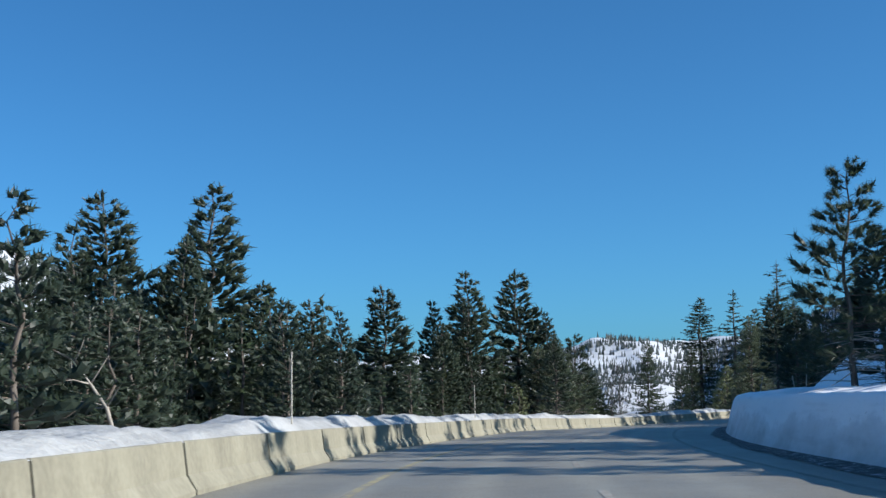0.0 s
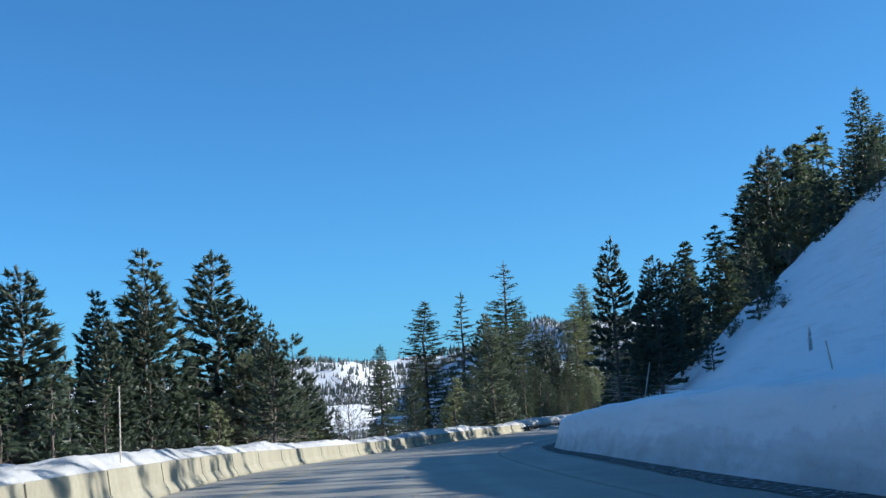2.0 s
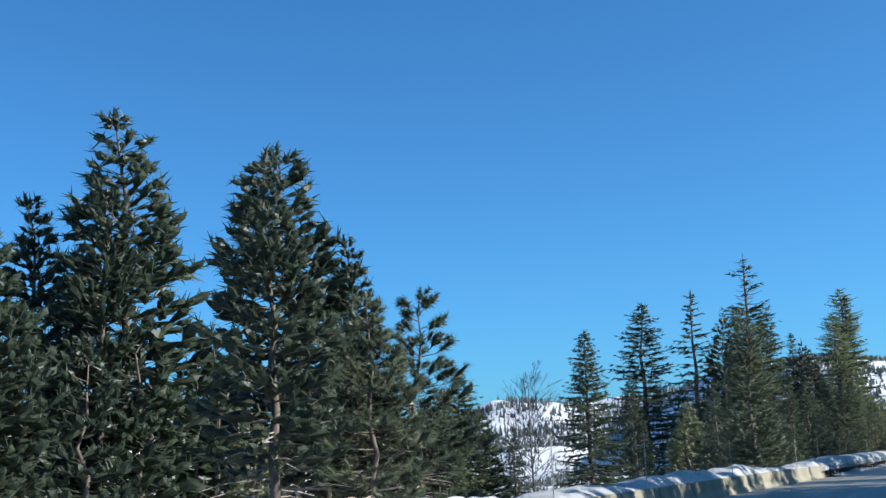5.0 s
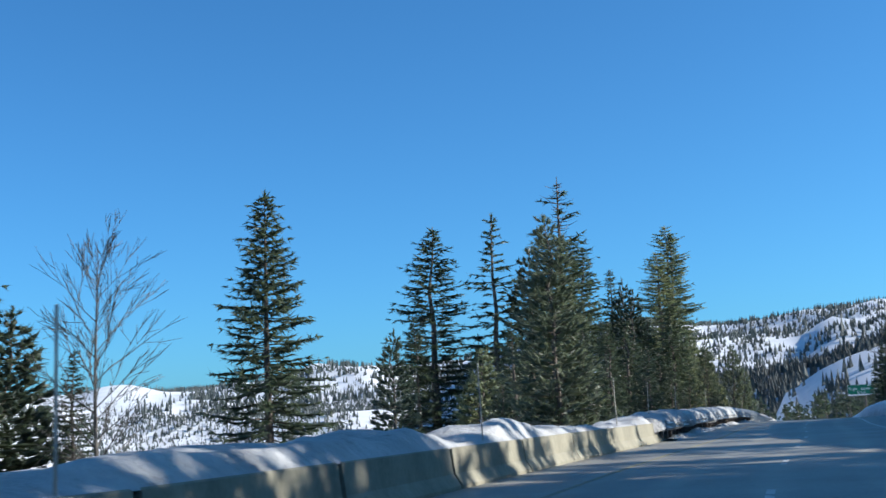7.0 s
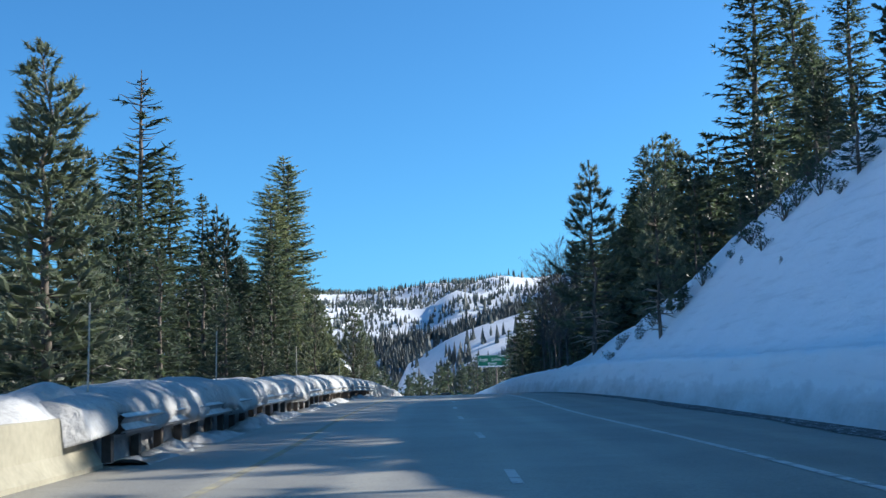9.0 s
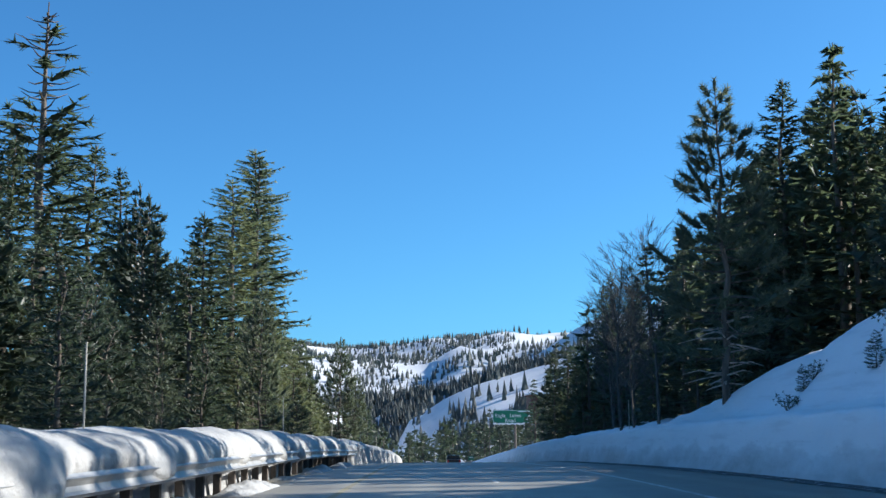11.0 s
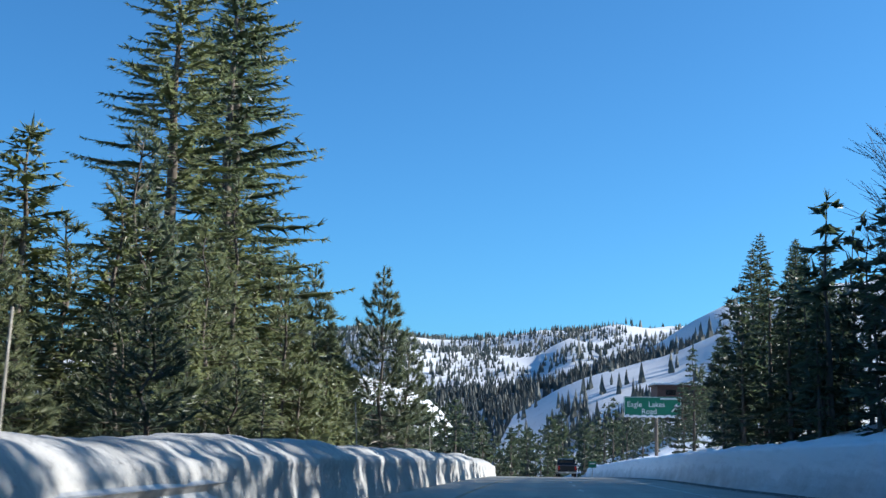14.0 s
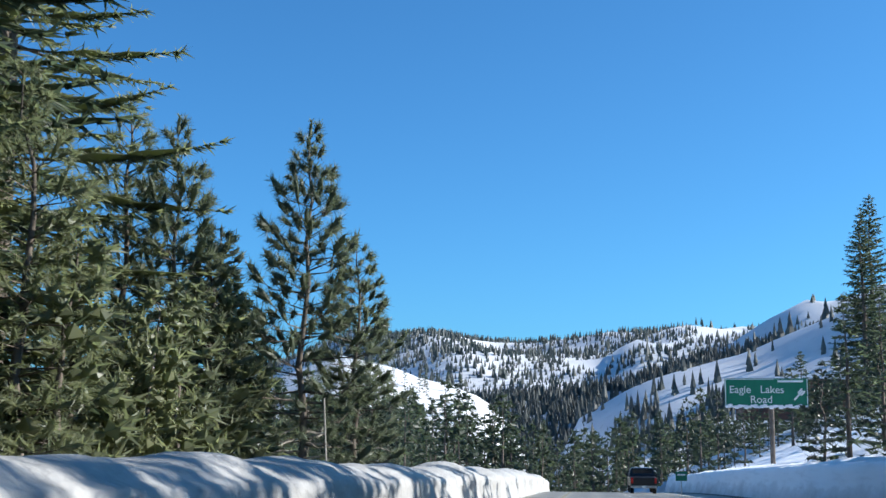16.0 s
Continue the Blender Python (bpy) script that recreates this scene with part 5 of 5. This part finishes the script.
# ---- pickup ----
def pickup():
    """Local y ahead, x right."""
    root = new("pickup_truck")
    prof = [(-2.8, 0.55), (-2.85, 0.75), (-2.85, 1.25), (-1.1, 1.3), (-0.85, 1.9), (0.5, 1.92), (1.25, 1.35), (2.6, 1.2), (2.75, 0.9), (2.7, 0.5)]
    bm = bmesh.new()
    rows = []
    for x in (-0.98, 0.98):
        rows.append([bm.verts.new((x * (0.86 if z > 1.5 else 1.0), y, z)) for y, z in prof])
    bm.faces.new(rows[0][::-1])
    bm.faces.new(rows[1])
    for i in range(len(prof)):
        j = (i + 1) % len(prof)
        bm.faces.new((rows[0][i], rows[0][j], rows[1][j], rows[1][i]))
    bmesh.ops.recalc_face_normals(bm, faces=bm.faces)
    bmesh.ops.bevel(bm, geom=list(bm.edges), offset=0.06, segments=2, affect="EDGES")
    part("body", bm, DARK_PAINT, root, "black painted body")
    part("rear_window", box(bmesh.new(), (0, -0.99, 1.62), (1.45, 0.04, 0.42), 0, 0.015), DARK_GLASS, root, "dark rear window")
    part("tailgate", box(bmesh.new(), (0, -2.87, 1.0), (1.5, 0.05, 0.46), 0, 0.02), DARK_PAINT, root)
    part("rear_bumper", box(bmesh.new(), (0, -2.93, 0.58), (1.9, 0.16, 0.18), 0, 0.03), STEEL, root, "dull steel bumper")
    part("number_plate", box(bmesh.new(), (0, -3.02, 0.6), (0.3, 0.02, 0.14)), SIGN_WHITE, root, "plain pale plate")
    for sx in (-1, 1):
        part("tail_light", box(bmesh.new(), (0.86 * sx, -2.87, 1.05), (0.16, 0.06, 0.42), 0, 0.02), RED_LENS, root, "red tail light")
        part("mirror", box(bmesh.new(), (1.1 * sx, 0.75, 1.35), (0.22, 0.1, 0.2), 0, 0.03), DARK_PAINT, root)
        for y in (-1.75, 1.75):
            bm = bmesh.new()
            bmesh.ops.create_cone(bm, cap_ends=True, segments=24, radius1=0.4, radius2=0.4, depth=0.27)
            bmesh.ops.rotate(bm, cent=(0, 0, 0), matrix=Matrix.Rotation(math.pi / 2, 3, "Y"), verts=bm.verts)
            bmesh.ops.bevel(bm, geom=[e for e in bm.edges if len(e.link_faces) == 2 and e.calc_face_angle() > 1], offset=0.04, segments=2, affect="EDGES")
            bmesh.ops.translate(bm, vec=(0.83 * sx, y, 0.4), verts=bm.verts)
            wheel = part("wheel", bm, RUBBER, root)
            bm = bmesh.new()
            bmesh.ops.create_cone(bm, cap_ends=True, segments=16, radius1=0.22, radius2=0.2, depth=0.03)
            bmesh.ops.rotate(bm, cent=(0, 0, 0), matrix=Matrix.Rotation(math.pi / 2, 3, "Y"), verts=bm.verts)
            bmesh.ops.translate(bm, vec=(0.975 * sx, y, 0.4), verts=bm.verts)
            part("rim", bm, STEEL, wheel, "steel rim")
    return tagged(root, "black pickup truck driving in the outer lane", "truck")


# ---- small green roadside marker ----
def marker_sign(x, y, z):
    root = new("marker_sign")
    part("plate", box(bmesh.new(), (0, 0, 0), (0.75, 0.03, 0.6), 0, 0.01), SIGN_GREEN, root, "small green plate")
    part("plate_bar", box(bmesh.new(), (0, -0.025, 0.1), (0.5, 0.01, 0.1)), SIGN_WHITE, root, "plain white bar")
    part("post", box(bmesh.new(), (0, 0.05, -1.2), (0.07, 0.05, 2.8), 0, 0.008), STEEL, root)
    root.matrix_world = Matrix.Translation((x, y, z)) @ Matrix.Rotation(bearing(360), 4, "Z")
    return tagged(root, "small green marker sign on a thin post beside the road", "sign")


marker_sign(146.8, 333.0, -2.65)

TRUCK_S = 381.0
truck = pickup()
truck.matrix_world = Matrix.Translation(road(TRUCK_S, 1.8, 0.0)) @ Matrix.Rotation(bearing(TRUCK_S), 4, "Z")


# ---- snow stakes along the rail ----
def stake(s, l, h, tilt=0.0, base=None):
    vs, fs = tube([(0, 0, -0.5), (0, 0, h)], [0.021, 0.017], 6)
    ob = mesh_ob("snow_stake", vs, fs + [tuple(range(6, 12))], STAKE)
    p = road(s, l)
    if base is None:
        base = 0.9
    ob.matrix_world = Matrix.Translation((p[0], p[1], p[2] + base)) @ Matrix.Rotation(bearing(s), 4, "Z") @ Matrix.Rotation(radians(tilt), 4, "Y")
    return tagged(ob, "thin weathered marker stake standing in the snow", "stake", "snow stakes")


for s, d, h, tilt in ((58.5, 3.6, 1.2, 4), (63, 3.4, 0.8, -8), (80, 1.9, 1.3, 12), (172, 2.2, 1.1, 0), (186, 3.0, 0.9, -38), (262, 1.8, 1.6, 0)):
    f = float(np.interp(s, *FOOT)) + d
    stake(s, f, h, tilt, float(bank_height(s, f)))
for s in (28.2, 63.9, 121, 134.1, 150.8, 168.9):
    stake(s, BARRIER_L - 0.4, 1.7, rnd.uniform(-2, 2))
for s in (180.5, 194, 213.5, 238.6, 259.6, 284, 308):
    stake(s, BARRIER_L - 0.8, 1.75, rnd.uniform(-4, 4))

# ---- far woods on the ridges ----
rng = np.random.default_rng(77)
fv, ff = [], []


def cone_tree(x, y, z, h, r, tiers, sides):
    a = rng.uniform(0, 6)
    for i in range(tiers):
        lo, rr = 0.04 + 0.86 * i / tiers, 1 - 0.86 * i / tiers
        hi = 1.0 if i == tiers - 1 else min(1.0, lo + 2.1 / tiers)
        n = len(fv)
        for j in range(sides):
            q = a + i + j * 2 * math.pi / sides
            k = r * rr * (rng.uniform(0.65, 1.25) if tiers < 9 else rng.uniform(0.55, 1.3))
            fv.append((x + k * math.cos(q), y + k * math.sin(q), z + h * (lo - 0.25 * k / h + rng.uniform(-0.03, 0.03))))
        fv.append((x, y, z + h * hi))
        ff.extend((n + j, n + (j + 1) % sides, n + sides) for j in range(sides))


def scatter(count, d0, d1, a0, a1, size):
    """Places of far trees: thick on the wooded ridge, in drifts on the far one, few on the open snow."""
    az = np.radians(rng.uniform(a0, a1, count))
    dd = np.sqrt(rng.uniform(d0**2, d1**2, count))
    fx, fy = 60 + dd * np.sin(az), 150 + dd * np.cos(az)
    _, owner, _, deg = mountains(fx, fy)
    drift = bumps(fx, fy, size, 51) + 0.7 * bumps(fx, fy, size * 0.36, 52)
    crest = np.array([1700] + [v[3] for v in LAYERS.values()])[owner]
    near_top = smooth(dd / crest, 0.87, 0.97) * (1 - smooth(dd / crest, 1.0, 1.04))
    dens = np.select(
        [owner == 1, owner == 2, owner == 3, owner == 4, owner == 5],
        [(drift + 0.85 - 1.3 * near_top) * 3, 0.035 + 0.8 * (dd < 900) * (drift > 0.1), 0.95 + 0 * dd, (drift - 0.58) * 2.4 + 0.5 * (dd < 480), (drift - 0.55) * 1.5 + 0.02],
        (drift + np.where(dd > 2000, 0.45, 0.72)) * 2.6,
    )
    keep = rng.uniform(0, 1, count) < np.clip(dens, 0.03, 0.95)
    fx, fy, dd = fx[keep], fy[keep], dd[keep]
    return fx, fy, ground_z(fx, fy), dd


for x, y, z, d in zip(*scatter(60000, 900, 1900, -32, 52, 190)):
    h = rng.uniform(4, 9)
    cone_tree(x, y, z - 0.8, h, h * rng.uniform(0.18, 0.27), 1, 4)
for x, y, z, d in zip(*scatter(19000, 560, 900, 12, 50, 60)):
    h = rng.uniform(4.5, 11)
    cone_tree(x, y, z - 0.8, h, h * rng.uniform(0.14, 0.22), 3, 4)
for x, y, z, d in zip(*scatter(2600, 400, 560, 8, 50, 50)):
    h = rng.uniform(4, 10)
    cone_tree(x, y, z - 0.8, h, h * rng.uniform(0.13, 0.2), 6, 6)
for x, y, z, d in zip(*scatter(15000, 1900, 3300, -12, 19, 330)):
    h = rng.uniform(8, 16)
    cone_tree(x, y, z - 0.8, h, h * 0.2, 1, 4)
# the pale grey-green carries the haze of the distance
woods = mesh_ob("far_woods", fv, ff, HAZED_GREEN)
tagged(woods, "distant conifer woods over snowy ridges, greyed as by haze", "woods", kind="stuff")

# woods on the valley floor beyond the bend
STUFF_TRUNK, STUFF_CROWN = [[], [], 0], [[], [], 0]
for _ in range(380):
    turn, far = math.radians(rnd.uniform(13, 43)), 150 + 290 * rnd.random() ** 0.8
    x, y = 101 + far * math.sin(turn), 261 + far * math.cos(turn)
    s, l, _ = to_road([x], [y])
    if abs(l[0]) < 9.5 and s[0] < 600:
        continue
    lo, hi = (0.5, 2.1) if turn < radians(25) else (0.1, 1.35)
    g = float(ground_z(np.array([x]), np.array([y]))[0])
    top = far * math.tan(radians(rnd.uniform(lo, hi)))
    plant(rnd.choice(VALE), x, y, min(max(top, g + 7), g + 26), wide=rnd.uniform(0.8, 1.25), joined=True)
for bag, mat in ((STUFF_CROWN, FIR_GREEN), (STUFF_TRUNK, BARK)):
    belt = mesh_ob("valley_woods", np.vstack(bag[0]), bag[1], mat)
    tagged(belt, "dense green conifers on the valley floor beyond the road", "woods", kind="stuff")

for t in TEMPLATES:
    for c in t.children:
        bpy.data.objects.remove(c)
    bpy.data.objects.remove(t)
